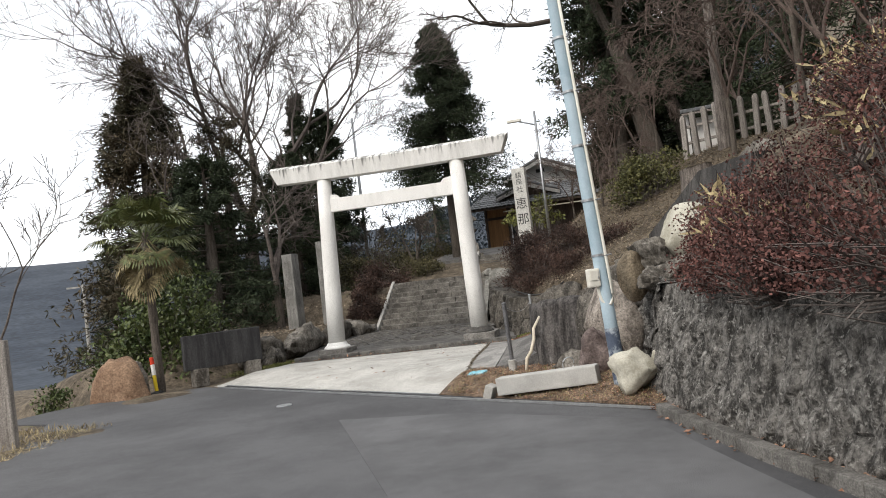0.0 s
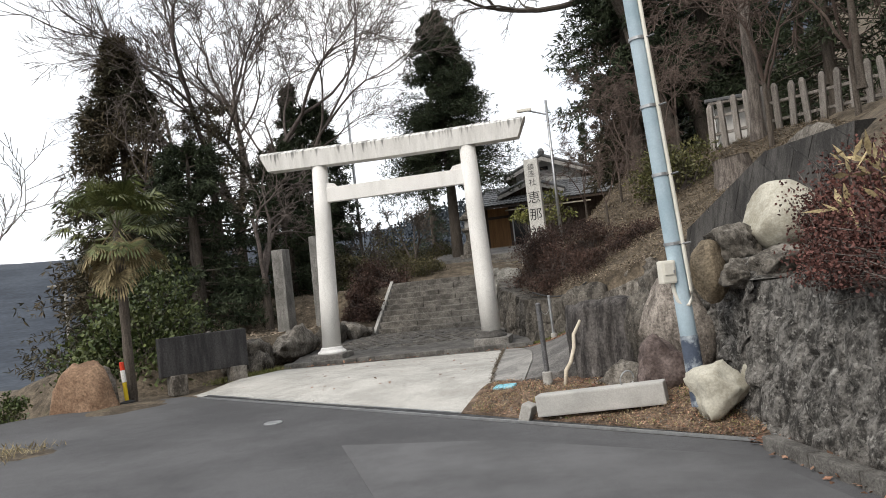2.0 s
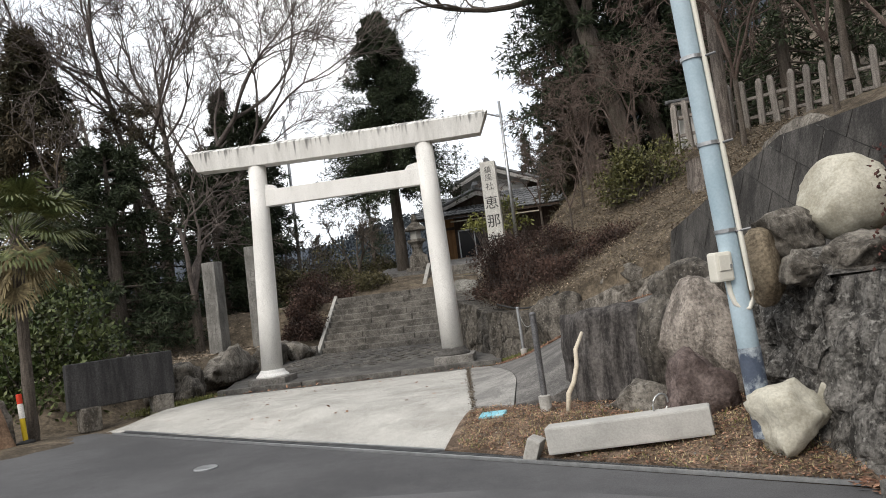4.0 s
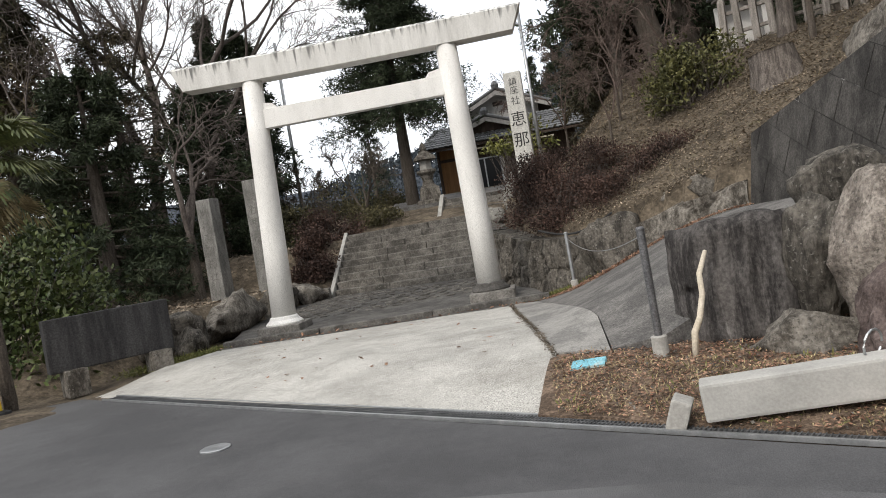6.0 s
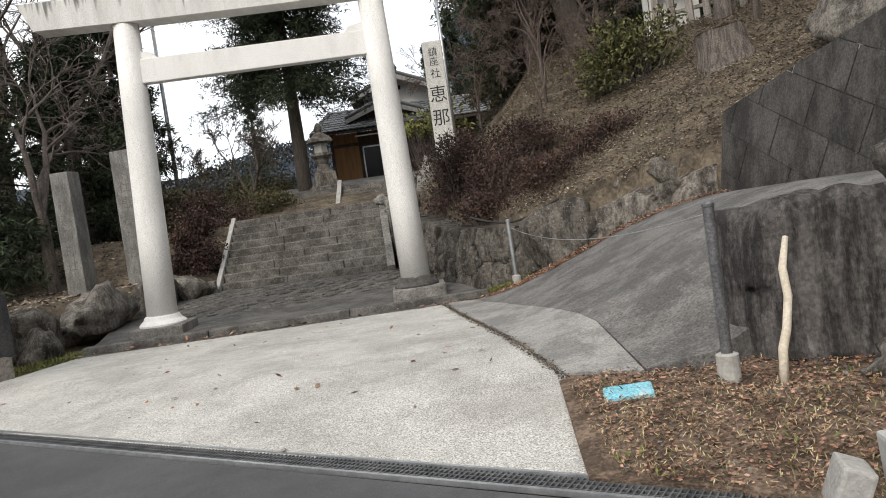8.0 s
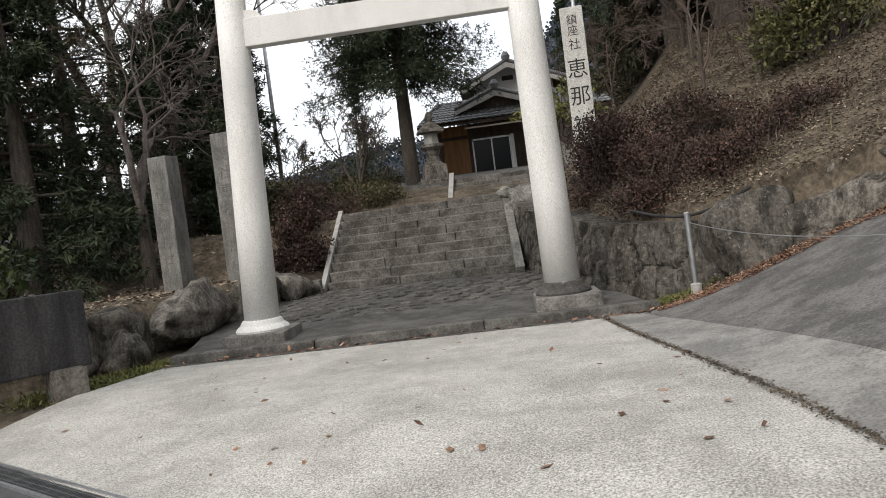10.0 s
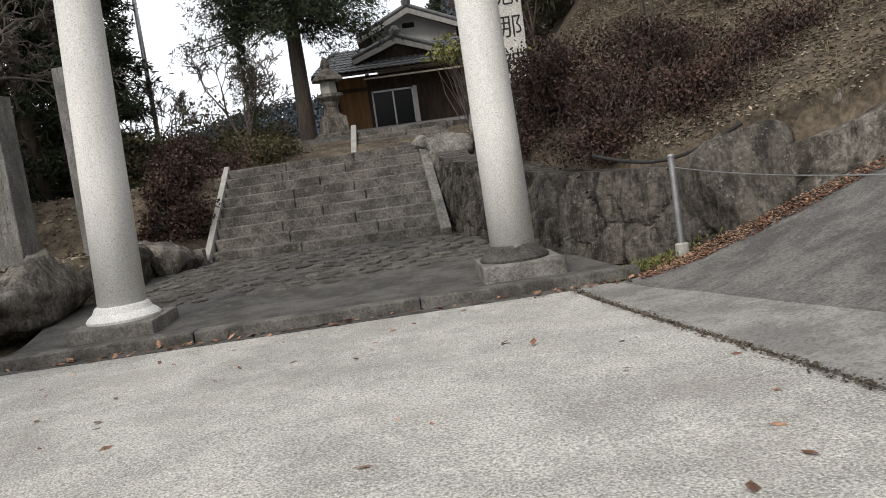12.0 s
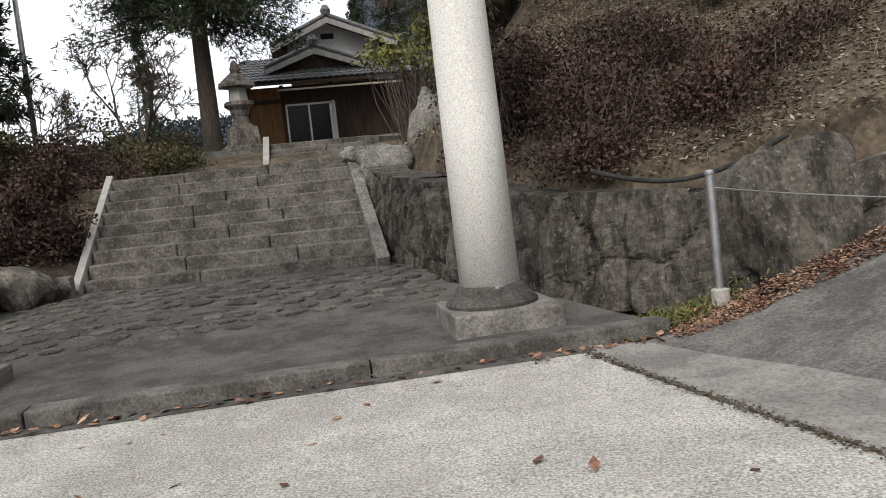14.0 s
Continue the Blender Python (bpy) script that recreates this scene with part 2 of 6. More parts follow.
M_ROCK = mat("lichen_grey_rock", (0.13, 0.126, 0.112), (0.27, 0.262, 0.238), 2.8, 0.9, 0.8, 30, c3=(0.1, 0.1, 0.07), crisp=1.0)
M_BOARD = mat("dark_slate_board", (0.032, 0.031, 0.032), (0.07, 0.068, 0.068), 2.2, 0.75, 0.25, 40, streak=(2.5, 2.5, 0.3), c3=(0.12, 0.118, 0.112), spots=-0.06, crisp=0.6)
M_PILLAR = mat("weathered_pillar_stone", (0.15, 0.147, 0.137), (0.27, 0.264, 0.248), 3.0, 0.9, 0.5, 50, streak=(1.5, 1.5, 0.5), c3=(0.1, 0.1, 0.088), crisp=0.8)
M_MORTAR = mat("stained_mortar", (0.02, 0.019, 0.018), (0.06, 0.057, 0.053), 3, 0.95, 0.2, 40, c3=(0.5, 0.49, 0.46), spots=0.05)
M_BARGE = mat("greyed_barge_board", (0.32, 0.31, 0.295), (0.46, 0.45, 0.43), 3, 0.85, 0.2, 50, streak=(3, 3, 0.6), grain=0.3)
M_STUMP = mat("grey_stump_bark", (0.1, 0.085, 0.075), (0.24, 0.21, 0.185), 5, 0.95, 1.0, 40, streak=(3.5, 3.5, 0.35), crisp=1.0)
M_STRAW_D = mat("dull_dry_grass", (0.13, 0.105, 0.065), (0.24, 0.2, 0.13), 5, 0.9, 0.0, 40, island=0.4)
M_LEAF_Y = mat("yellow_green_leaves", (0.09, 0.1, 0.025), (0.2, 0.2, 0.06), 2, 0.5, 0.0, 30, island=0.5)
M_STAND = mat("streaked_standing_stone", (0.03, 0.027, 0.026), (0.13, 0.12, 0.113), 3.0, 0.85, 0.8, 30, streak=(2.0, 2.0, 0.42), c3=(0.3, 0.285, 0.27), spots=0.0, crisp=1.0)
M_LEAF_O = mat("olive_leaves", (0.05, 0.055, 0.02), (0.14, 0.135, 0.05), 2, 0.55, 0.0, 30, island=0.5)
M_SOIL = mat("reddish_leaf_mould", (0.11, 0.078, 0.055), (0.25, 0.18, 0.13), 5, 0.95, 0.9, 40, c3=(0.16, 0.14, 0.07), spots=-0.03, crisp=1.0)
M_LEAF_W = mat("wine_azalea_leaves", (0.056, 0.024, 0.021), (0.145, 0.064, 0.052), 1.5, 0.75, 0.0, 30, island=0.6)
M_CLAY = mat("orange_clay_soil", (0.2, 0.125, 0.08), (0.33, 0.22, 0.145), 2, 0.95, 0.9, 25, crisp=1.0)


def drips(m):
    """Dark runs of weather that start at the beam's upper edge and end raggedly below it."""
    n, l = m.node_tree.nodes, m.node_tree.links
    b = n["Principled BSDF"]
    col = b.inputs["Base Color"].links[0].from_socket
    geo, mp, nz, sep = n.new("ShaderNodeNewGeometry"), n.new("ShaderNodeMapping"), n.new("ShaderNodeTexNoise"), n.new("ShaderNodeSeparateXYZ")
    mp.inputs["Scale"].default_value = (9, 2, 0.5)
    nz.inputs["Scale"].default_value, nz.inputs["Detail"].default_value = 1.6, 6
    l.new(geo.outputs["Position"], mp.inputs["Vector"])
    l.new(mp.outputs["Vector"], nz.inputs["Vector"])
    l.new(geo.outputs["Position"], sep.inputs[0])
    mr, ad, rp, mx = n.new("ShaderNodeMapRange"), n.new("ShaderNodeMath"), n.new("ShaderNodeValToRGB"), n.new("ShaderNodeMix")
    mr.inputs["From Min"].default_value, mr.inputs["From Max"].default_value = 4.55, 4.95
    mr.inputs["To Min"].default_value, mr.inputs["To Max"].default_value = -0.22, 0.1
    l.new(sep.outputs["Z"], mr.inputs["Value"])
    l.new(mr.outputs["Result"], ad.inputs[0])
    l.new(nz.outputs["Fac"], ad.inputs[1])
    rp.color_ramp.elements[0].position, rp.color_ramp.elements[1].position = 0.54, 0.68
    rp.color_ramp.elements[1].color = (0.8, 0.8, 0.8, 1)
    l.new(ad.outputs["Value"], rp.inputs["Fac"])
    mx.data_type = "RGBA"
    mx.inputs["B"].default_value = (0.1, 0.1, 0.095, 1)
    l.new(rp.outputs["Color"], mx.inputs["Factor"])
    l.new(col, mx.inputs["A"])
    l.new(mx.outputs["Result"], b.inputs["Base Color"])


def pitted(m, scale, tone, low=0.6, high=0.68, amount=0.8, seed=0.0):
    """Small pits or grains of another tone, strewn all over."""
    n, l = m.node_tree.nodes, m.node_tree.links
    b = n["Principled BSDF"]
    col = b.inputs["Base Color"].links[0].from_socket
    geo, off, nz, rp, mx = n.new("ShaderNodeNewGeometry"), n.new("ShaderNodeVectorMath"), n.new("ShaderNodeTexNoise"), n.new("ShaderNodeValToRGB"), n.new("ShaderNodeMix")
    off.inputs[1].default_value = (seed, 3.3 * seed, 1.7 * seed)
    nz.inputs["Scale"].default_value, nz.inputs["Detail"].default_value, nz.inputs["Roughness"].default_value = scale, 3, 0.6
    l.new(geo.outputs["Position"], off.inputs[0])
    l.new(off.outputs["Vector"], nz.inputs["Vector"])
    l.new(nz.outputs["Fac"], rp.inputs["Fac"])
    rp.color_ramp.elements[0].position, rp.color_ramp.elements[1].position = low, high
    rp.color_ramp.elements[1].color = (amount, amount, amount, 1)
    mx.data_type = "RGBA"
    mx.inputs["B"].default_value = (*tone, 1)
    l.new(rp.outputs["Color"], mx.inputs["Factor"])
    l.new(col, mx.inputs["A"])
    l.new(mx.outputs["Result"], b.inputs["Base Color"])


pitted(M_WHITE, 75, (0.3, 0.29, 0.27), 0.58, 0.68, 0.7)
pitted(M_CONC, 85, (0.15, 0.142, 0.13), 0.55, 0.64, 0.8)
pitted(M_CONC, 95, (0.74, 0.73, 0.69), 0.56, 0.65, 0.75, 5.0)
pitted(M_CONC, 1.3, (0.27, 0.255, 0.23), 0.52, 0.75, 0.5, 3.0)
pitted(M_PATCH, 45, (0.1, 0.095, 0.088), 0.58, 0.68, 0.7)
pitted(M_CONC2, 40, (0.05, 0.048, 0.045), 0.57, 0.68, 0.7)
for m in (M_STONE, M_STONE_D, M_STONE_P, M_ROCK, M_STEP):
    pitted(m, 26, (0.34, 0.325, 0.295), 0.6, 0.72, 0.6, 2.0)
    pitted(m, 34, (0.03, 0.028, 0.024), 0.58, 0.7, 0.7, 7.0)


def glass():
    m = bpy.data.materials.new("window_glass")
    m.use_nodes = True
    b = m.node_tree.nodes["Principled BSDF"]
    b.inputs["Base Color"].default_value, b.inputs["Roughness"].default_value = (0.012, 0.013, 0.015, 1), 0.15
    b.inputs["Specular IOR Level"].default_value = 0.15
    return m


M_GLASS = glass()


# ---------------------------------------------------------------- mesh helpers
def part(name, bm, material, parent=None, label="", smooth=False):
    me = bpy.data.meshes.new(name)
    bm.to_mesh(me)
    bm.free()
    me.materials.append(material)
    if smooth:
        me.shade_smooth()
    ob = new(name, me)
    if parent:
        ob.parent = parent
    if label:
        ob["label"] = label
    return ob


def raw(name, verts, faces, material, parent=None, label="", smooth=False):
    me = bpy.data.meshes.new(name)
    me.from_pydata([tuple(v) for v in verts], [], faces)
    me.materials.append(material)
    if smooth:
        me.shade_smooth()
    ob = new(name, me)
    if parent:
        ob.parent = parent
    if label:
        ob["label"] = label
    return ob


def thing(name, label, category, m=None, group="", kind=""):
    ob = new(name)
    if m is not None:
        ob.matrix_world = m
    return tagged(ob, label, category, group, kind)


def box(bm, c, s, m=None, bevel=0.0, taper=1.0):
    """A box at c of size s, its top narrowed by taper, under the pose m."""
    r = bmesh.ops.create_cube(bm, size=1)["verts"]
    for v in r:
        k = taper if v.co.z > 0 else 1.0
        v.co = Vector((v.co.x * s[0] * k + c[0], v.co.y * s[1] * k + c[1], v.co.z * s[2] + c[2]))
    if bevel:
        es = list({e for v in r for e in v.link_edges})
        out = bmesh.ops.bevel(bm, geom=es, offset=bevel, segments=2, profile=0.6, affect="EDGES")
        r = list({v for f in out["faces"] for v in f.verts} | {v for v in r if v.is_valid})
    if m is not None:
        bmesh.ops.transform(bm, matrix=m, verts=r)
    return r


def tube(bm, pts, radii, n=12, caps=True):
    """A tube through points with a radius at each."""
    rings = []
    for i, p in enumerate(pts):
        a, b = Vector(pts[max(i - 1, 0)]), Vector(pts[min(i + 1, len(pts) - 1)])
        q = (b - a).to_track_quat("Z", "Y")
        rings.append([bm.verts.new(Vector(p) + q @ Vector((math.cos(k * 2 * math.pi / n) * radii[i], math.sin(k * 2 * math.pi / n) * radii[i], 0))) for k in range(n)])
    for r0, r1 in zip(rings, rings[1:]):
        for k in range(n):
            bm.faces.new((r0[k], r0[(k + 1) % n], r1[(k + 1) % n], r1[k]))
    if caps:
        bm.faces.new(rings[0][::-1])
        bm.faces.new(rings[-1])


def lathe(bm, profile, n=24, c=(0, 0, 0), turn=0.0):
    rings = [[bm.verts.new((c[0] + r * math.cos(turn + k * 2 * math.pi / n), c[1] + r * math.sin(turn + k * 2 * math.pi / n), c[2] + z)) for k in range(n)] for r, z in profile]
    for r0, r1 in zip(rings, rings[1:]):
        for k in range(n):
            bm.faces.new((r0[k], r0[(k + 1) % n], r1[(k + 1) % n], r1[k]))
    bm.faces.new(rings[0][::-1])
    bm.faces.new(rings[-1])


def rock_mesh(size, seed, facets=9, rough=0.07, sub=4):
    """A weathered boulder: a ball cut by random planes, then roughened."""
    rng = random.Random(seed)
    bm = bmesh.new()
    bmesh.ops.create_icosphere(bm, subdivisions=sub, radius=1)
    planes = [(Vector((rng.gauss(0, 1), rng.gauss(0, 1), rng.gauss(0, 0.8))).normalized(), rng.uniform(0.5, 0.82)) for _ in range(facets)]
    off = Vector((seed * 3.7, seed * 1.3, 0))
    for v in bm.verts:
        for nrm, d in planes:
            k = v.co.dot(nrm) - d
            if k > 0:
                v.co -= nrm * k * 0.9
        v.co += v.co.normalized() * (noise.fractal(v.co * 1.6 + off, 0.8, 2.1, 4) * rough * 2.4 + noise.noise(v.co * 6 + off) * rough * 0.8 + noise.noise(v.co * 15 + off) * rough * 0.35)
        v.co = Vector((v.co.x * size[0] / 2, v.co.y * size[1] / 2, v.co.z * size[2] / 2))
    return bm


def rock(name, at, size, seed, material, label, turn=0, facets=9, rough=0.07, lean=0, group="", taper=0.0):
    bm = rock_mesh(size, seed, facets, rough)
    for v in bm.verts:
        v.co.x *= 1 - taper * max(0.0, v.co.z / size[2] * 2)
    ob = part(name, bm, material, smooth=True)
    ob.matrix_world = pose(at[0], at[1], at[2], lean, 0, turn)
    return tagged(ob, label, "rock", group)


def smooth01(a, b, v):
    k = min(1, max(0, (v - a) / (b - a)))
    return k * k * (3 - 2 * k)


def words(text, size, m, material, parent, name="lettering", depth=0.004):
    """Writing as a mesh, flat on the plane of m."""
    c = bpy.data.curves.new("words", "FONT")
    c.body, c.size, c.align_x, c.align_y, c.extrude = text, size, "CENTER", "CENTER", depth
    ob = bpy.data.objects.new("words", c)
    scene.collection.objects.link(ob)
    bpy.context.view_layer.update()
    me = bpy.data.meshes.new_from_object(ob.evaluated_get(bpy.context.evaluated_depsgraph_get()))
    bpy.data.objects.remove(ob)
    me.materials.clear()
    me.materials.append(material)
    out = new(name, me)
    out.parent = parent
    out.matrix_parent_inverse = parent.matrix_world.inverted()
    out.matrix_world = m
    return out


# ---------------------------------------------------------------- ground
G = -0.36


def side(x, y, ax, ay, bx, by):
    """How far (x, y) lies to the left of the line from a to b, in metres."""
    dx, dy = bx - ax, by - ay
    return ((y - ay) * dx - (x - ax) * dy) / math.hypot(dx, dy)


def off_road(x, y):
    """How far (x, y) lies behind the road's edge, in metres."""
    return 0.568 * x + 0.823 * y + 5.306


def apron_z(x, y):
    """The crowned apron: up from the drain, then gently down to the kerb."""
    return -0.33 + 0.17 * smooth01(0.1, 1.7, off_road(x, y)) - 0.115 * smooth01(-5.5, -1.0, y)


def ramp_z(x, y):
    return 1.05 * smooth01(2.6, 6.1, x - 0.05 * (y + 3)) * smooth01(1.2, 3.2, off_road(x, y))


def verge_z(x, y):
    return -0.33 + 0.16 * smooth01(-0.1, 1.2, off_road(x, y)) + 0.1 * smooth01(4.6, 5.8, x) * smooth01(-10.4, -9, y) + 0.03 * noise.noise(Vector((x * 4, y * 4, 0)))


EDGE_Y = (-26, -18, -13, -9.75, -8.6, -1.75, -0.9, -0.35, 0.0, 0.9, 2.4, 4.4, 6.2, 9, 13)
EDGE_X = (12.2, 9.2, 7.15, 6.35, 7.3, 6.3, 5.0, 4.3, 3.5, 2.9, 2.4, 2.15, 1.9, 2.4, 3.0)


def height(x, y):
    z = G
    # shrine terraces behind the gateway
    back = smooth01(0.5, 4.5, y) * 0.32 + smooth01(4.9, 7.4, y) * 1.45 + smooth01(9.5, 13.5, y) * 0.75 + smooth01(14, 21, y) * 0.7
    z += back * smooth01(-16, -9, x)
    left = side(x, y, -2.4, 4.6, -4.7, -1.6)
    z_left = 0.42 + smooth01(5, 16, y) * 0.9
    if x < -2.2:
        k = smooth01(-0.15, 0.35, -left) * smooth01(-15, -8, x) * smooth01(-3.4, -1.4, y)
        z = z * (1 - k) + max(z, z_left) * k
    # hillside
    hill = -0.734 + 0.415 * x + 0.293 * min(y, 4.6 + max(0.0, x - 4) * 2.5)
    hill = min(hill, 4.4 + 0.03 * max(0, x - 9) + 0.35 * max(0, x - 14.5) + 0.14 * max(0, y - 6))
    low = smooth01(-3.5, -1.6, y)
    hill = hill * low + (1.3 + 0.5 * (x - 6.7) + 0.75 * smooth01(-9.8, -8.6, y)) * (1 - low)
    edge = float(np.interp(y, EDGE_Y, EDGE_X))
    kr = smooth01(edge, edge + 0.35, x) * (1 - smooth01(17, 24, y) * (1 - smooth01(5, 9, x)))
    z = z * (1 - kr) + max(z, hill) * kr
    # bank behind the standing stones, and the bed of the ramp
    z += smooth01(5.85, 6.3, x) * smooth01(-9.9, -9.3, y) * smooth01(-6.4, -7.4, y) * (1 - kr) * 1.45
    if -7.2 < y < -0.8 and x > 3.0:
        z = max(z, -0.44 + ramp_z(x, y) * (1 - kr)) if kr < 1 else z
    # valley and far slopes
    drop = smooth01(-8.5, -42, x) * smooth01(45, 12, y) + smooth01(-13, -40, x) * 0.3
    z -= min(1.0, drop) * 14 + smooth01(-6.0, -10.5, x) * smooth01(1, -3, y) * 3.2
    r = math.hypot(x, y)
    az = math.degrees(math.atan2(x - 5, y + 19))
    if r > 60:
        wob = noise.fractal(Vector((x * 0.006, y * 0.006, 0.3)), 0.9, 2.0, 5) * 9
        k = smooth01(70, 420, r)
        z += k * ((40 if az < -18 else 26 + 20 * smooth01(-22, -8, az)) + wob)
    if x > 12:
        z += smooth01(12, 70, x) * 22
    z += noise.fractal(Vector((x * 0.5, y * 0.5, 0)), 0.9, 2.0, 4) * 0.07 * (kr if x > 2 else smooth01(-2.3, -3.2, x))
    return z


def axis(lo, hi, step, far):
    core = list(np.arange(lo, hi + step / 2, step))
    out, d = [], step
    a, b = lo, hi
    left, right = [], []
    while b < far:
        d *= 1.25
        a, b = a - d, b + d
        left.append(a)
        right.append(b)
    return left[::-1] + core + right


xs, ys = axis(-10, 15, 0.25, 900), axis(-22, 26, 0.25, 900)
gv = [(x, y, height(x, y)) for y in ys for x in xs]
nx = len(xs)
gf = [(j * nx + i, j * nx + i + 1, (j + 1) * nx + i + 1, (j + 1) * nx + i) for j in range(len(ys) - 1) for i in range(nx - 1)]
ground = raw("ground", gv, gf, M_EARTH, smooth=True)
# slopes past 75 m take the forest colour with haze painted in
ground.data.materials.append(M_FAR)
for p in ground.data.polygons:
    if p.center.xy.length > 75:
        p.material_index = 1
tagged(ground, "brown earth slope with fallen leaves, rising to wooded hills", "ground", kind="structure")


def sheet(name, outline, z, material, label, category, thick=0.6, parent=None, dz=None, cuts=0):
    """A paved sheet with thickness over an outline; dz(x, y) lifts its top."""
    bm = bmesh.new()
    f = bm.faces.new([bm.verts.new((x, y, z)) for x, y in outline])
    if f.normal.z < 0:
        f.normal_flip()
    if cuts:
        bmesh.ops.triangulate(bm, faces=bm.faces[:])
        for _ in range(cuts):
            bmesh.ops.subdivide_edges(bm, edges=[e for e in bm.edges if e.calc_length() > 0.7], cuts=1)
            bmesh.ops.triangulate(bm, faces=bm.faces[:])
    top = bm.verts[:]
    ex = bmesh.ops.extrude_face_region(bm, geom=bm.faces[:])
    for v in top:
        if dz:
            v.co.z += dz(v.co.x, v.co.y)
    for v in [g for g in ex["geom"] if isinstance(g, bmesh.types.BMVert)]:
        v.co.z -= thick
    bmesh.ops.recalc_face_normals(bm, faces=bm.faces[:])
    ob = part(name, bm, material, parent)
    return tagged(ob, label, category, kind="structure")


sheet("road", [(-3.72, -3.88), (5.8, -10.55), (6.05, -11.4), (6.6, -13.05), (7.0, -13.95), (8.4, -17.6), (10, -22), (13, -40), (-12, -40), (-4.5, -13.5), (-2.9, -10.4), (-4.9, -7.4), (-6.6, -6.9), (-6.3, -5.5), (-5.2, -4.4)], -0.345, M_ASPHALT, "worn dark grey asphalt forecourt and road", "road")
sheet("road_patch", [(1.59, -9.5), (3.4, -9.75), (5.65, -10.95), (6.3, -13.0), (7.3, -16), (9.4, -22), (7.6, -22), (4.9, -17.0), (3.45, -13.3)], -0.341, M_ASPHALT2, "paler repaired strip of asphalt", "road", thick=0.1)
sheet("apron", [(-3.62, -3.75), (-0.5, -5.9), (2.75, -8.12), (2.92, -6.62), (2.69, -4.39), (2.35, -1.37), (2.5, -0.86), (-2.9, -0.86)], 0.0, M_CONC, "pale rough concrete apron before the gateway", "pavement", dz=apron_z, cuts=5)


sheet("apron_patch", [(float(np.interp(-y, (0.92, 4.39, 6.6), (2.345, 2.69, 2.918))) + 0.03 * noise.noise(Vector((0, y * 2.3, 0))), y) for y in np.arange(-0.92, -6.61, -0.355)] + [(3.4, -6.9), (3.42, -5.6), (3.26, -3.9), (3.05, -2.2), (2.75, -0.95)], 0.004, M_PATCH, "cracked grey concrete patch beside the apron", "pavement", dz=lambda x, y: apron_z(x, y) + ramp_z(x, y), cuts=5)
sheet("ramp", [(2.76, -0.95), (3.06, -2.2), (3.27, -3.9), (3.43, -5.6), (3.42, -6.88), (3.88, -6.95), (4.5, -6.85), (5.3, -6.5), (5.9, -7.0), (6.5, -7.2), (6.25, -3.6), (5.9, -2.1), (4.9, -1.45), (4.0, -1.05), (3.45, -1.05), (2.9, -0.92)], 0.0, M_CONC2, "grey concrete ramp climbing beside the boulders", "ramp", dz=lambda x, y: apron_z(x, y) + ramp_z(x, y), cuts=5)
sheet("gateway_floor", [(-2.85, -0.66), (2.95, -0.66), (2.75, 0.6), (2.0, 2.0), (1.9, 4.2), (-2.35, 5.2), (-2.9, 3.0), (-3.3, 1.2)], -0.2, M_PAVE, "dark worn stone paving between gateway and stairs", "pavement", dz=lambda x, y: 0.2 * smooth01(0, 4, y) + 0.012 * noise.noise(Vector((x * 3, y * 3, 0))), cuts=5)

sheet("kerb_strip", [(-2.95, -0.87), (-2.95, -1.02), (2.4, -1.02), (2.4, -0.87)], -0.268, M_PAVE, "narrow dark concrete strip along the kerb", "pavement", thick=0.1)

# kerb: three long stones
kerb = thing("kerb", "low weathered stone kerb before the gateway", "kerb", kind="structure")
for a, b in ((-2.9, -1.1), (-1.09, 0.95), (0.96, 3.0)):
    bm = bmesh.new()
    box(bm, ((a + b) / 2, -0.765, -0.27), (b - a, 0.19, 0.2), bevel=0.015)
    part("kerb_stone", bm, M_KERB, kerb)

# drain along the road's edge
drain = thing("drain_grating", "narrow steel grating over a roadside drain", "drain", pose(2.2, -7.86, -0.345, 0, 0, -34.7), kind="structure")
for yy in (-0.1, 0.1):
    bm = bmesh.new()
    box(bm, (-1.0, yy, 0.008), (11.0, 0.025, 0.03))
    part("drain_edge", bm, M_STEEL, drain)
bm = bmesh.new()
for i in range(330):
    box(bm, (-6.4 + i * 0.033, 0, 0.004), (0.008, 0.19, 0.02))
for yy in (-0.05, 0.0, 0.05):
    box(bm, (-1.0, yy, 0.004), (10.8, 0.006, 0.018))
tagged(part("drain_bars", bm, M_GRATE, drain), kind="stuff")

# ---------------------------------------------------------------- gateway
torii = thing("torii_gate", "white-painted concrete shrine gateway with weathered top beam", "gateway")
for s in (-1, 1):
    bm = bmesh.new()
    x0, x1 = (-1.99, -1.83) if s < 0 else (1.98, 1.89)
    z0 = 0.0 if s < 0 else 0.03
    tube(bm, [(x0, 0, z0 - 0.02), (x0 + (x1 - x0) * 0.3, 0, 1.35), (x0 + (x1 - x0) * 0.7, 0, 3.15), (x1, 0, 4.56)], [0.232, 0.222, 0.205, 0.19], 40)
    part("pillar", bm, M_WHITE, torii, smooth=True)
    bm = bmesh.new()
    lathe(bm, [(0.35, 0), (0.355, 0.035), (0.335, 0.06), (0.285, 0.1), (0.26, 0.15), (0.24, 0.165)], 32, (x0, 0, z0 - 0.08))
    part("pillar_collar", bm, M_COLLAR if s > 0 else M_WHITE, torii, "dark collar stone with flaking white paint" if s > 0 else "", smooth=False)
    bm = bmesh.new()
    box(bm, (x0 + (0.03 if s > 0 else 0), -0.01, z0 - 0.16), (0.82, 0.84, 0.18), bevel=0.02)
    part("plinth", bm, M_PLINTH, torii)
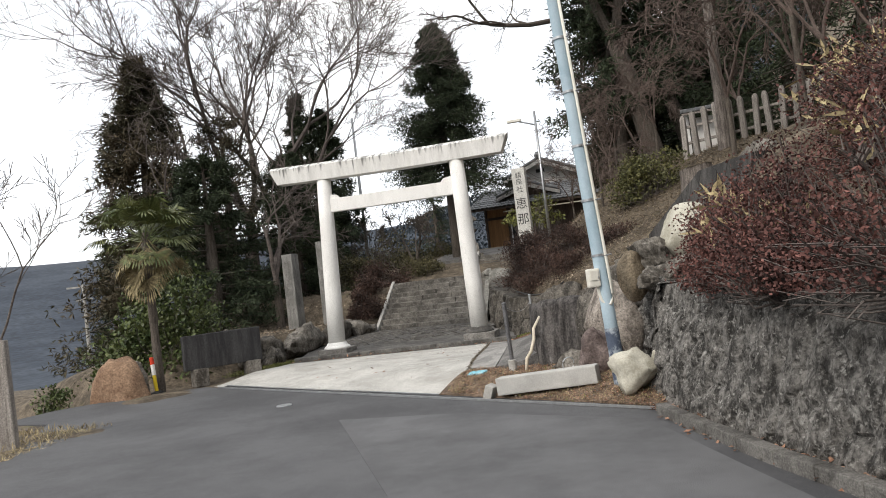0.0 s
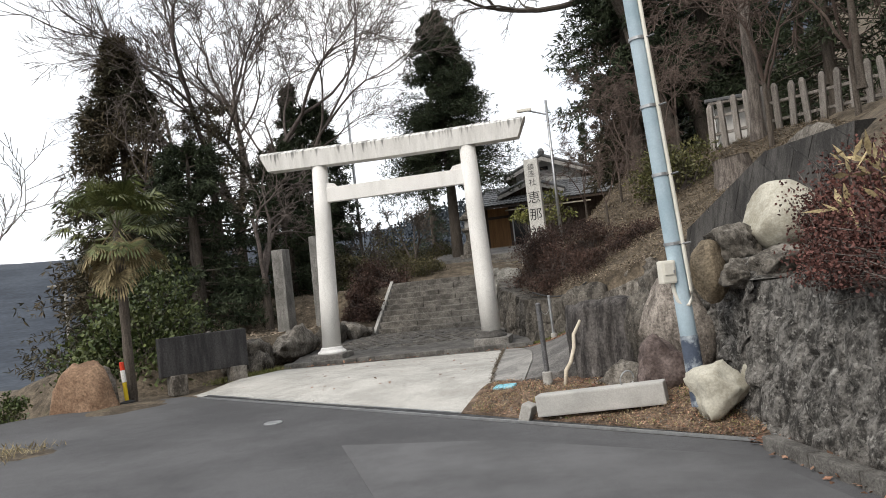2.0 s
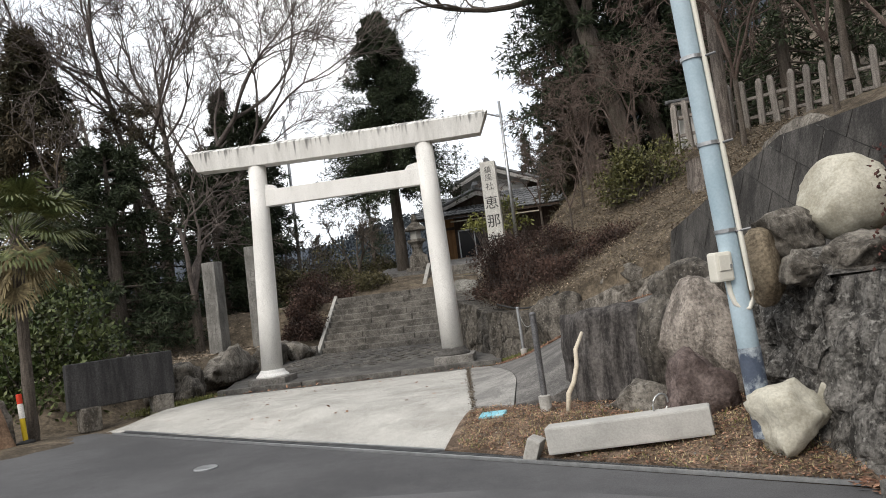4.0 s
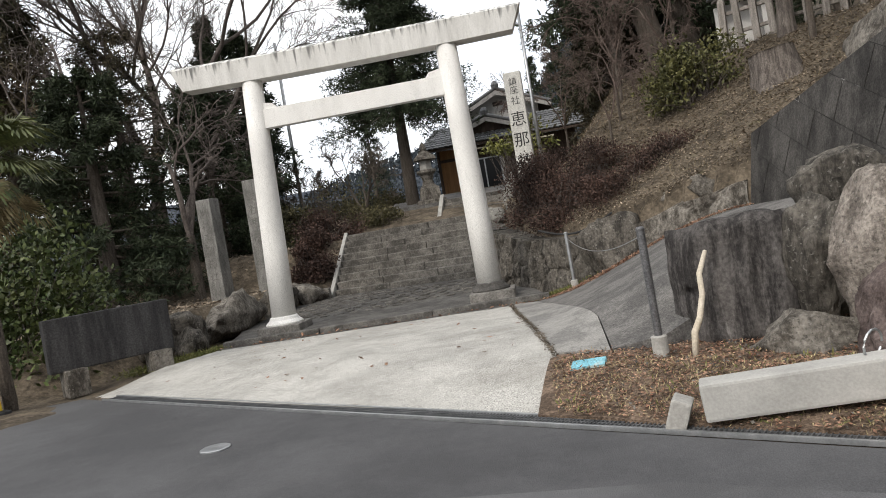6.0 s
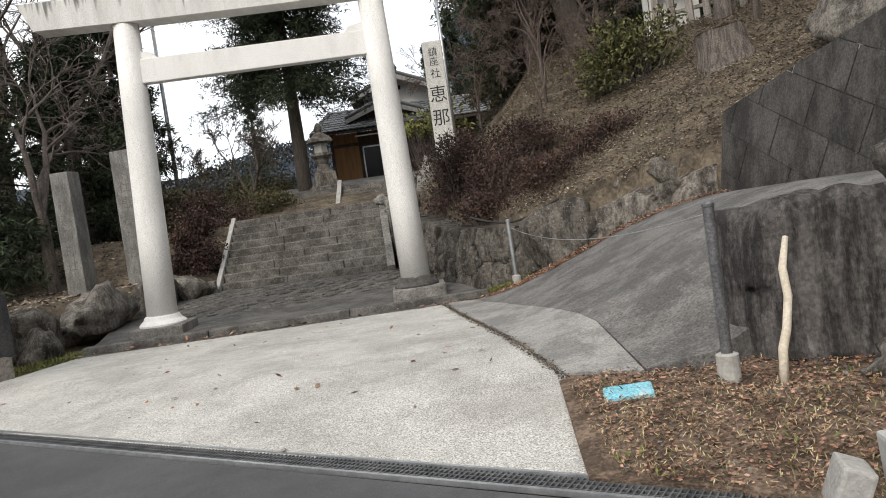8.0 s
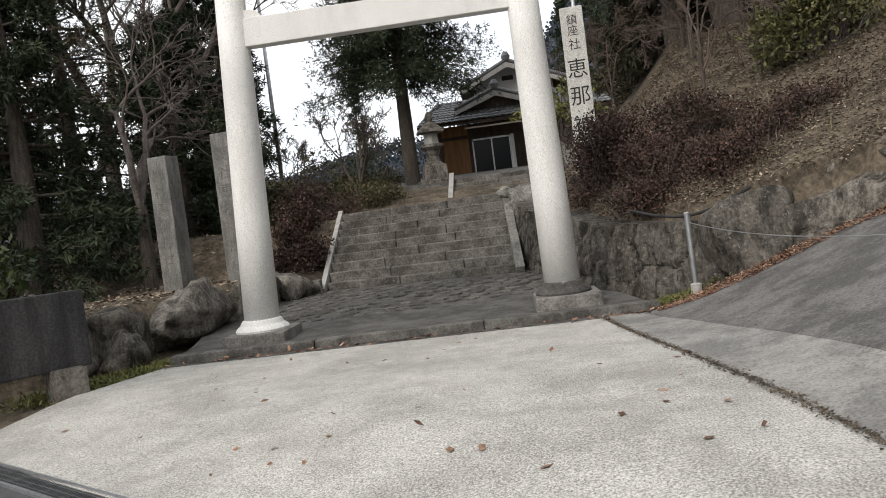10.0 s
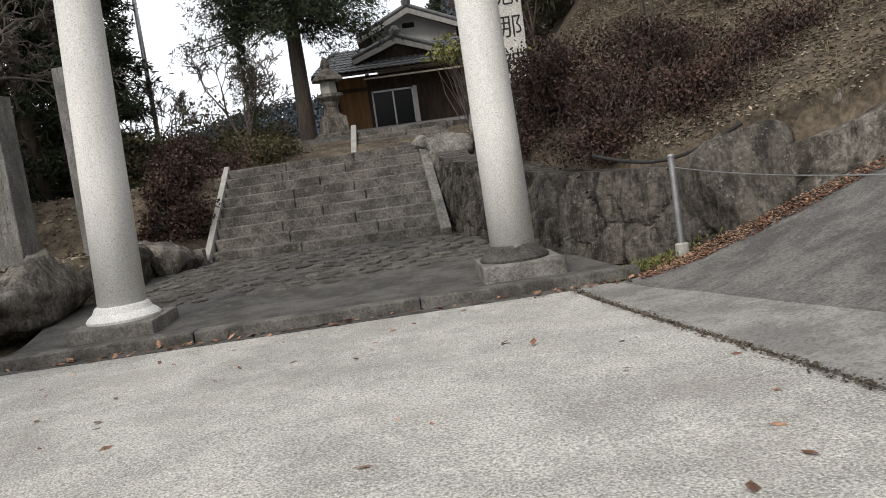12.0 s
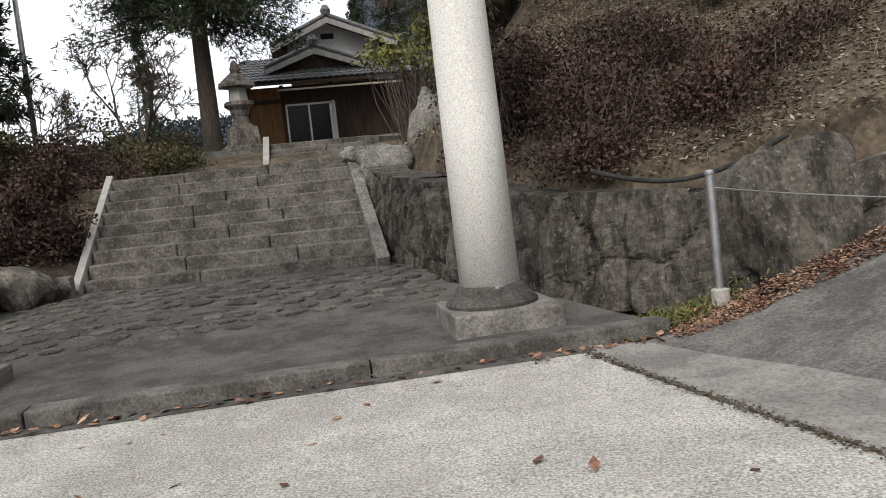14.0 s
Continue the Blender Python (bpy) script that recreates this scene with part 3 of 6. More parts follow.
# top beam: five-sided section, ends cut on a slant, slightly bowed
bm = bmesh.new()
rings = []
for i in range(25):
    u = i / 24 * 2 - 1
    sag = 0.03 * u * u - 0.02 * u
    ring = []
    for yy, zz in ((-0.2, 4.5), (0.2, 4.5), (0.24, 4.9), (0.0, 5.0), (-0.24, 4.9)):
        reach = 3.12 + (zz - 4.5) * 0.44
        ring.append(bm.verts.new((u * reach, yy, zz + sag)))
    rings.append(ring)
for r0, r1 in zip(rings, rings[1:]):
    for k in range(5):
        bm.faces.new((r0[k], r1[k], r1[(k + 1) % 5], r0[(k + 1) % 5]))
bm.faces.new(rings[0])
bm.faces.new(rings[-1][::-1])
bmesh.ops.recalc_face_normals(bm, faces=bm.faces[:])
drips(M_WHITE_TOP)
part("top_beam", bm, M_WHITE_TOP, torii, "white top beam with dark streaks of weather")
bm = bmesh.new()
box(bm, (0, 0, 3.79), (3.66, 0.19, 0.36), bevel=0.012)
part("tie_beam", bm, M_WHITE, torii)
for s in (-1, 1):
    bm = bmesh.new()
    v = [bm.verts.new(p) for p in ((s * 1.72, -0.07, 3.965), (s * 1.42, -0.07, 3.965), (s * 1.5, -0.07, 4.06), (s * 1.72, -0.07, 4.1))]
    f = bm.faces.new(v)
    g = bmesh.ops.extrude_face_region(bm, geom=[f])
    bmesh.ops.translate(bm, vec=(0, 0.14, 0), verts=[e for e in g["geom"] if isinstance(e, bmesh.types.BMVert)])
    bmesh.ops.recalc_face_normals(bm, faces=bm.faces[:])
    part("wedge", bm, M_WHITE, torii)

# ---------------------------------------------------------------- stairs


def flight(name, label, left, across, run, width, risers, rise, seed):
    """Stone stairs: each step of two or three long blocks, laid across a slanting line."""
    rng = random.Random(seed)
    st = thing(name, label, "stairs", kind="structure")
    a, r = Vector((*across, 0)).normalized(), Vector((*run, 0))
    for i in range(risers):
        cuts = [0, rng.uniform(0.3, 0.42), rng.uniform(0.62, 0.75), 1] if i % 3 else [0, rng.uniform(0.34, 0.6), 1]
        for c0, c1 in zip(cuts, cuts[1:]):
            o = Vector(left) + r * i + a * (c0 * width + 0.006) + Vector((0, 0, rise * i))
            w, d, h = (c1 - c0) * width - 0.012, r.length * 1.5, rise
            o += Vector((0, 0, rng.uniform(-0.008, 0.008))) + r.normalized() * rng.uniform(-0.015, 0.015)
            bm = bmesh.new()
            lo = [bm.verts.new(o + a * (w * p) + r.normalized() * (d * q) + Vector((0, 0, zz))) for zz in (-0.06, h) for p, q in ((0, 0), (1, 0), (1, 1), (0, 1))]
            for q in ((0, 3, 2, 1), (4, 5, 6, 7), (0, 1, 5, 4), (1, 2, 6, 5), (2, 3, 7, 6), (3, 0, 4, 7)):
                bm.faces.new([lo[k] for k in q])
            bmesh.ops.bevel(bm, geom=bm.edges[:], offset=0.014, segments=1, affect="EDGES")
            part("step_block", bm, M_STEP, st)
    return st


flight("lower_stairs", "wide worn stone stairs up from the gateway", (-2.2, 4.62, -0.02), (0.968, -0.25), (-0.012, 0.285), 3.8, 9, 0.168, 4)
flight("upper_stairs", "short upper flight of worn stone stairs", (0.02, 11.3, 1.52), (0.99, -0.1), (0.0, 0.36), 2.4, 5, 0.15, 9)


def slab_between(name, a, b, width, thick, material, label, category, parent=None):
    """A long stone laid along the line from a to b."""
    a, b = Vector(a), Vector(b)
    bm = bmesh.new()
    box(bm, (0, 0, 0), (width, (b - a).length, thick), bevel=0.012)
    q = (b - a).to_track_quat("Y", "Z").to_matrix().to_4x4()
    ob = part(name, bm, material, parent)
    ob.matrix_world = Matrix.Translation((a + b) / 2) @ q
    return tagged(ob, label, category, kind="structure") if not parent else ob


edge_l = thing("stair_edge_1", "narrow pale stone edging along the stairs", "stair edging", kind="structure")
slab_between("edge_stone", (-2.27, 4.45, -0.02), (-2.29, 7.12, 1.5), 0.1, 0.2, M_SLAB, "", "", edge_l)
bm = bmesh.new()
box(bm, (-2.34, 4.3, 0.05), (0.2, 0.2, 0.42), bevel=0.02)
part("end_stone", bm, M_STEP, edge_l)
edge_r = thing("stair_edge_2", "narrow pale stone edging along the stairs", "stair edging", kind="structure")
slab_between("edge_stone", (1.52, 3.5, 0.0), (1.42, 6.2, 1.53), 0.16, 0.24, M_ROCK, "", "", edge_r)
edge_u = thing("stair_edge_3", "narrow pale stone edging of the upper stairs", "stair edging", kind="structure")
slab_between("edge_stone", (-0.06, 11.2, 1.6), (-0.06, 13.1, 2.4), 0.14, 0.2, M_SLAB, "", "", edge_u)
sheet("upper_path", [(-2.3, 7.0), (1.4, 6.1), (2.4, 9.0), (2.45, 11.2), (0.0, 11.45), (-1.5, 9.5)], 1.5, M_STEP, "worn stone landing between the two flights", "pavement", dz=lambda x, y: 0.02 * noise.noise(Vector((x, y, 2))))
sheet("house_yard", [(-2.5, 12.9), (2.6, 12.7), (6, 16), (7, 22), (-3, 22)], 2.24, M_CONC2, "paved yard before the shrine house", "pavement", dz=lambda x, y: 0.62 * smooth01(13, 21.5, y), cuts=4)

# ---------------------------------------------------------------- right-hand retaining walls


def rough_wall(name, pts, label, material, res=0.05, amp=0.07, seed=1, cell=0.32, nv=34):
    """A rubble wall face: a displaced sheet, in pts (x, y, z_low, z_high, lean), closed by a top."""
    verts = []
    length = [0.0]
    for p, q in zip(pts, pts[1:]):
        length.append(length[-1] + math.hypot(q[0] - p[0], q[1] - p[1]))
    nu = int(length[-1] / res)
    for i in range(nu + 1):
        s = length[-1] * i / nu
        k = max(j for j in range(len(pts) - 1) if length[j] <= s + 1e-9)
        f = (s - length[k]) / (length[k + 1] - length[k])
        p, q = pts[k], pts[k + 1]
        x, y, z0, z1, ln = [p[c] + (q[c] - p[c]) * f for c in range(5)]
        d = Vector((q[0] - p[0], q[1] - p[1], 0)).normalized()
        nrm = Vector((d.y, -d.x, 0))
        for j in range(nv + 3):
            v = min(j / nv, 1)
            z = z0 + (z1 - z0) * v + 0.05 * noise.noise(Vector((s * 1.3, v, seed)))
            ds, pp = noise.voronoi(Vector((s / cell, z / cell * 0.8, seed)))
            lump = min(1.0, (ds[1] - ds[0]) * 3.2) ** 0.6 + 0.35 * noise.noise(pp[0] * 7.3)
            out = amp * (lump - 0.5) + amp * 0.7 * noise.fractal(Vector((s * 5, z * 3, seed)), 0.8, 2.1, 3) - ln * v
            if j > nv:
                out -= 0.25 * (j - nv)
            verts.append(Vector((x, y, z)) + nrm * out)
    nr = nv + 3
    faces = [(i * nr + j, (i + 1) * nr + j, (i + 1) * nr + j + 1, i * nr + j + 1) for i in range(nu) for j in range(nr - 1)]
    ob = raw(name, verts, faces, material, smooth=False)
    return tagged(ob, label, "wall", kind="structure")


M_RUBBLE = mat("rubble_masonry", (0.035, 0.033, 0.03), (0.21, 0.2, 0.185), 5.0, 0.9, 1.0, 30, streak=(1.5, 1.5, 0.9), c3=(0.46, 0.45, 0.42), spots=-0.01, crisp=1.0)
pitted(M_RUBBLE, 22, (0.42, 0.41, 0.38), 0.57, 0.7, 0.7, 4.0)
pitted(M_RUBBLE, 30, (0.02, 0.019, 0.017), 0.57, 0.68, 0.8, 9.0)
rough_wall("wall_rubble", [(5.7, -9.75, -0.4, 1.0, 0.35), (5.95, -10.4, -0.4, 1.05, 0.35), (6.42, -12.0, -0.4, 1.1, 0.35), (7.02, -13.5, -0.4, 1.12, 0.35), (8.7, -17.6, -0.4, 1.25, 0.35), (10.4, -22, -0.4, 1.3, 0.35)], "rough dark rubble retaining wall, stained and mossy", M_RUBBLE, res=0.04, nv=46, amp=0.065, cell=0.27)
rough_wall("wall_rubble_2", [(5.5, -7.2, 0.0, 1.05, 0.1), (5.8, -8.3, -0.1, 1.2, 0.12), (5.95, -9.2, -0.3, 1.25, 0.12), (5.82, -9.78, -0.3, 1.05, 0.2)], "dark cracked rubble wall behind the steel pole", M_RUBBLE, amp=0.11, seed=3, cell=0.28, res=0.035, nv=40)
rough_wall("wall_bank", [(1.5, 6.3, 0.9, 1.42, 0.05), (1.6, 4.6, 0.1, 1.15, 0.06), (1.8, 3.0, -0.1, 1.0, 0.1), (2.6, 1.0, -0.3, 0.72, 0.1), (3.3, 0.05, -0.3, 0.68, 0.1), (3.9, -0.5, -0.3, 0.66, 0.1)], "dark stone bank wall beside the stairs", M_STONE_D, amp=0.09, seed=5, cell=0.5)
rough_wall("wall_low", [(4.4, -0.75, -0.2, 0.7, 0.12), (5.2, -1.15, 0.0, 0.95, 0.12), (6.2, -1.75, 0.4, 1.15, 0.12)], "low dark stone wall along the ramp", M_STONE, amp=0.08, seed=8, cell=0.4)


def clip_poly(poly, quad):
    for i in range(len(quad)):
        (ax, ay), (bx, by) = quad[i], quad[(i + 1) % len(quad)]
        out = []
        for j in range(len(poly)):
            p, q = poly[j], poly[(j + 1) % len(poly)]
            sp = (bx - ax) * (p[1] - ay) - (by - ay) * (p[0] - ax)
            sq = (bx - ax) * (q[1] - ay) - (by - ay) * (q[0] - ax)
            if sp >= 0:
                out.append(p)
            if sp * sq < 0:
                k = sp / (sp - sq)
                out.append((p[0] + (q[0] - p[0]) * k, p[1] + (q[1] - p[1]) * k))
        poly = out
        if len(poly) < 3:
            return []
    return poly


def block_wall():
    """The concrete wall over the ramp: blocks laid on the slant, with open joints."""
    w = thing("wall_blocks", "dark stained concrete wall of slanting blocks", "wall", kind="structure")
    a, b = Vector((6.12, -1.75, 0)), Vector((7.1, -8.6, 0))
    d = (b - a).normalized()
    nrm = Vector((d.y, -d.x, 0))
    L = (b - a).length
    quad = [(0, 0.55), (L, 0.75), (L, 2.6), (4.2, 2.72), (0, 1.86)]

    def solid(poly, depth, back, material, name):
        bm = bmesh.new()
        lean = 0.16
        fr = [bm.verts.new(a + d * s + nrm * (depth - lean * z) + Vector((0, 0, z))) for s, z in poly]
        bk = [bm.verts.new(a + d * s + nrm * (back - lean * z) + Vector((0, 0, z))) for s, z in poly]
        bm.faces.new(fr)
        bm.faces.new(bk[::-1])
        for i in range(len(poly)):
            j = (i + 1) % len(poly)
            bm.faces.new((fr[i], bk[i], bk[j], fr[j]))
        bmesh.ops.recalc_face_normals(bm, faces=bm.faces[:])
        return part(name, bm, material, w)

    solid(quad, -0.008, -0.4, M_MORTAR, "wall_core")
    e1, e2 = (math.cos(radians(-24)) * 0.95, math.sin(radians(-24)) * 0.95), (-math.sin(radians(-24)) * 0.5, math.cos(radians(-24)) * 0.5)
    for i in range(-8, 16):
        for j in range(-16, 16):
            o = (e1[0] * i + e2[0] * (j + 0), e1[1] * i + e2[1] * j)
            shift = 0.5 * (j % 2)
            o = (o[0] + e1[0] * shift, o[1] + e1[1] * shift)
            g = 0.013
            poly = [(o[0] + e1[0] * p + e2[0] * q, o[1] + e1[1] * p + e2[1] * q) for p, q in ((g, g), (1 - g, g), (1 - g, 1 - g), (g, 1 - g))]
            poly = clip_poly(poly, quad)
            if poly:
                solid(poly, 0.0, -0.03, M_RW, "wall_block")


block_wall()

# ---------------------------------------------------------------- rocks


def hewn_slab(name, at, size, turn, material, label, seed):
    """A broad standing stone with a split front: two facets, vertical flutes, an uneven top."""
    bm = bmesh.new()
    bmesh.ops.create_cube(bm, size=1)
    bmesh.ops.subdivide_edges(bm, edges=bm.edges[:], cuts=22, use_grid_fill=True)
    off = Vector((seed, seed * 2.1, 0))
    for v in bm.verts:
        x, y, z = v.co
        edge = max(0, abs(x) - 0.4) + max(0, abs(z) - 0.42)
        if y < 0:
            y += -2 * y * (0.9 * max(0, -0.12 - x) + 0.9 * edge) - y * 2 * (0.09 * abs(noise.noise(Vector((x * 7, z * 0.9, seed)))) + 0.05 * noise.fractal(Vector((x * 6, z * 3, seed)), 0.8, 2.0, 4))
        if z > 0:
            z += 0.1 * min(x, 0.15) - 0.1 * max(0, x - 0.2) + 0.04 * noise.noise(Vector((x * 5, y * 3, seed)))
        x += 0.03 * noise.noise(Vector((z * 4, y * 4, seed + 3)))
        v.co = Vector((x * size[0], y * size[1], z * size[2]))
    ob = part(name, bm, material, smooth=True)
    ob.matrix_world = pose(at[0], at[1], at[2], -4, 0, turn)
    return tagged(ob, label, "rock")


hewn_slab("standing_stone", (4.56, -6.84, 0.3), (1.06, 0.85, 1.12), -20, M_STAND, "broad dark upright stone streaked with grey, beside the ramp", 4)
rock("memorial_boulder", (5.38, -7.95, 0.4), (1.12, 0.62, 1.48), 12, M_STONE_P, "rounded pinkish-grey upright boulder by the pole", facets=3, rough=0.04, turn=-35, taper=0.4)
rock("boulder", (5.12, -7.35, 0.42), (0.5, 0.6, 1.15), 19, M_STONE_D, "dark jagged boulder beside the broad upright stone", turn=30)
rock("boulder", (5.15, -8.62, 0.02), (0.78, 0.6, 0.85), 13, M_STONE_R, "reddish-dark boulder at the foot of the bank", facets=5, turn=10)
rock("boulder", (4.86, -7.85, -0.1), (1.0, 0.6, 0.5), 14, M_STONE, "low grey boulder on leaf litter", turn=-15)
rock("boulder", (5.6, -6.95, 0.95), (0.95, 0.8, 0.75), 15, M_STONE_D, "dark jagged boulder on the bank", turn=15)
rock("boulder", (5.85, -7.8, 0.95), (0.8, 0.7, 0.7), 18, M_STONE, "grey boulder in the bank behind the upright boulder", turn=115)
rock("boulder", (5.75, -9.1, 1.14), (0.42, 0.4, 0.66), 20, M_STONE_B, "smooth brown boulder on the bank behind the pole", facets=2, rough=0.03)
for i, (x, y, z, sx, sy, sz) in enumerate(((6.05, -9.0, 1.42, 0.75, 0.6, 0.5), (6.3, -9.6, 1.15, 0.8, 0.6, 0.45), (6.75, -9.9, 1.2, 0.7, 0.6, 0.5), (5.98, -9.45, 1.08, 0.5, 0.5, 0.35))):
    rock("bank_rock", (x, y, z), (sx, sy, sz), 60 + i, M_STONE, "jagged grey rock on top of the rubble wall", turn=i * 50, facets=12, rough=0.09, group="rocks on the rubble wall")
rock("white_boulder", (6.54, -9.0, 1.64), (0.82, 0.7, 0.76), 29, M_STONE_W, "large pale boulder on top of the bank", facets=3, rough=0.03)
rock("pale_stone", (5.6, -9.8, -0.02), (0.74, 0.5, 0.6), 35, M_STONE_W, "pale broken stone at the foot of the pole", facets=9, rough=0.06)
bm = bmesh.new()
box(bm, (0, 0, 0), (0.3, 0.22, 0.2), bevel=0.015)
ob = part("stone_block", bm, M_STONE_W)
ob.matrix_world = pose(5.99, -9.72, 0.1, 12, 24, -25)
tagged(ob, "pale squared stone block leaning on a broken stone", "stone")
rock("ramp_boulder", (4.25, -0.5, 0.25), (1.35, 0.95, 1.55), 23, M_STONE_D, "big dark grey boulder where the ramp starts", facets=8, rough=0.06)
rock("boulder", (1.85, 5.5, 1.22), (1.1, 0.8, 0.75), 24, M_ROCK, "pale boulder beside the top of the stairs", facets=7, rough=0.05)
rock("boulder", (1.42, 5.75, 1.45), (0.36, 0.35, 0.3), 25, M_ROCK, "small pale stone at the stairs' edge", facets=7)
rock("boulder", (2.85, 5.7, 1.75), (1.05, 0.8, 1.6), 26, M_ROCK, "tall grey boulder beside the signpost", facets=8)
for i, (x, y, z, sx, sy, sz) in enumerate(((5.2, -0.35, 1.05, 0.55, 0.5, 0.5), (5.98, -0.75, 1.12, 1.15, 0.7, 0.75), (6.4, -1.1, 1.0, 0.6, 0.6, 0.6), (5.45, -0.9, 0.72, 0.9, 0.5, 0.5))):
    rock("hill_rock", (x, y, z), (sx, sy, sz), 30 + i, M_STONE, "weathered rock ledge in the hillside", turn=i * 40, group="rocks in the hillside")
for i, (x, y, z, sx, sy, sz) in enumerate(((-2.75, 3.9, 0.1, 1.0, 0.8, 0.9), (-3.05, 2.8, 0.1, 1.2, 0.8, 0.95), (-3.55, 1.3, 0.05, 1.9, 0.9, 1.0), (-4.0, 0.1, 0.0, 0.9, 0.8, 0.8), (-4.5, -0.5, 0.05, 1.1, 0.8, 1.0), (-3.75, -0.35, -0.15, 0.7, 0.6, 0.6), (-5.2, 0.2, 0.2, 1.3, 0.8, 0.9))):
    rock("terrace_rock", (x, y, z), (sx * 1.3, sy * 1.25, sz * 1.2), 40 + i, M_STONE_D if i % 2 else M_STONE, "mossy dark boulder edging the terrace", turn=60 + i * 11, group="boulders edging the terrace")

# old stump and a weathered slab on the hillside
stump = thing("tree_stump", "broad grey-brown sawn tree stump on the hillside", "stump", pose(8.1, 1.6, height(8.1, 1.6) - 0.3, 0, -8, 0) @ Matrix.Scale(0.85, 4))
bm = bmesh.new()
rings = []
for k in range(9):
    z = k / 8 * 0.95
    ring = []
    for i in range(40):
        w = i * 2 * math.pi / 40
        r = (0.5 + 0.22 * (1 - k / 8) ** 2) * (1 + 0.07 * math.sin(w * 5 + 1) * (1.3 - k / 8) + 0.035 * noise.noise(Vector((w * 5, z, 3))))
        ring.append(bm.verts.new((r * math.cos(w), r * math.sin(w), z)))
    rings.append(ring)
for r0, r1 in zip(rings, rings[1:]):
    for i in range(40):
        bm.faces.new((r0[i], r0[(i + 1) % 40], r1[(i + 1) % 40], r1[i]))
part("bark", bm, M_STUMP, stump, smooth=True)
bm = bmesh.new()
bm.faces.new([bm.verts.new((v[0] * 0.52, v[1] * 0.52, 0.945)) for v in [(math.cos(i * math.pi / 20), math.sin(i * math.pi / 20)) for i in range(40)]])
part("cut_face", bm, M_WOOD_PALE, stump, "pale sawn top")
rock("hill_slab", (9.0, -1.5, 3.05), (2.6, 1.0, 1.1), 66, M_STONE, "dark weathered stone ledge on the hillside", turn=-75, facets=10)

# long stone beam on the verge
bm = bmesh.new()
box(bm, (0, 0, 0), (1.42, 0.22, 0.24), bevel=0.02)
ob = part("stone_beam", bm, M_BEAM)
ob.matrix_world = pose(4.45, -9.04, -0.12, 0, -4, -12)
tagged(ob, "long pale squared stone beam lying on the verge", "stone")
bm = bmesh.new()
box(bm, (0, 0, 0), (0.13, 0.2, 0.2), bevel=0.015)
ob = part("stone_block", bm, M_SLAB)
ob.matrix_world = pose(3.62, -8.82, -0.25, 0, 20, -17)
tagged(ob, "small squared stone propping the stone beam", "stone")

sheet("verge", [(2.7, -8.13), (2.87, -6.6), (3.45, -6.75), (3.9, -6.5), (5.2, -6.2), (5.9, -7.6), (5.95, -9.7), (5.9, -10.45)], 0.0, M_SOIL, "leaf-strewn earth verge beside the road", "verge", dz=verge_z, cuts=5)

# ---------------------------------------------------------------- stone slabs with writing


def tall_slab(name, x, y, z, w, d, h, turn, text, ink, material, label, lean=0):
    s = thing(name, label, "stone pillar", pose(x, y, z, 0, lean, turn))
    bm = bmesh.new()
    box(bm, (0, 0, h / 2 - 0.1), (w, d, h + 0.2), bevel=0.018, taper=0.94)
    part("slab", bm, material, s)
    bpy.context.view_layer.update()
    for i, (ch, sz, zz) in enumerate(text):
        words(ch, sz, s.matrix_world @ pose(0, -d / 2 - 0.001 + 0.012 * (zz / h), zz, 90, 0, 0), ink, s, "letter")
    return s


tall_slab("stone_pillar", -4.72, 3.7, 0.45, 0.42, 0.4, 2.42, -12, [(c, 0.26, 2.05 - i * 0.3) for i, c in enumerate("郷社恵那神社")], M_CARVED, M_PILLAR, "grey carved stone pillar with worn writing", lean=0)
tall_slab("stone_pillar", -3.5, 3.75, 0.45, 0.46, 0.4, 2.7, -12, [(c, 0.27, 2.3 - i * 0.33) for i, c in enumerate("縣社恵那神社")], M_CARVED, M_PILLAR, "taller grey carved stone pillar with worn writing")
tall_slab("shrine_sign", 3.02, 4.5, 1.35, 0.44, 0.3, 3.3, -6, [("鎮", 0.2, 3.05), ("座", 0.2, 2.85), ("社", 0.22, 2.6), ("恵", 0.38, 2.15), ("那", 0.38, 1.65), ("神", 0.38, 1.12), ("社", 0.38, 0.6)], M_BLACK, mat("pale_sign_stone", (0.5, 0.49, 0.46), (0.62, 0.61, 0.57), 4, 0.85, 0.25, 50), "tall pale stone sign post with black carved characters")

# dark stone board on feet at the apron's edge
board = thing("stone_board", "dark weathered stone board standing on short feet", "stone board", pose(-3.94, -2.6, G, 0, 0, 47.8))
bm = bmesh.new()
box(bm, (0, 0, 0.77), (1.9, 0.2, 0.82), bevel=0.02)
part("panel", bm, M_BOARD, board)
for xx in (-0.62, 0.68):
    bm = bmesh.new()
    box(bm, (xx, -0.06, 0.17), (0.32, 0.42, 0.42), bevel=0.025)
    part("foot", bm, M_STONE, board)

# ---------------------------------------------------------------- posts and poles


def post(name, x, y, z, h, r, material, label, lean=(0, 0), foot=True):
    p = thing(name, label, "post", pose(x, y, z, lean[0], lean[1], 0))
    bm = bmesh.new()
    tube(bm, [(0, 0, 0), (0, 0, h)], [r, r], 20)
    part("tube", bm, material, p, smooth=False)
    bm = bmesh.new()
    lathe(bm, [(r, 0), (r * 1.12, 0.004), (r * 1.12, 0.02), (r * 0.7, 0.035)], 20, (0, 0, h))
    part("cap", bm, material, p)
    if foot:
        bm = bmesh.new()
        lathe(bm, [(r * 2.0, -0.06), (r * 1.95, 0.16), (r * 1.3, 0.17)], 20)
        part("foot", bm, M_SLAB, p)
    return p


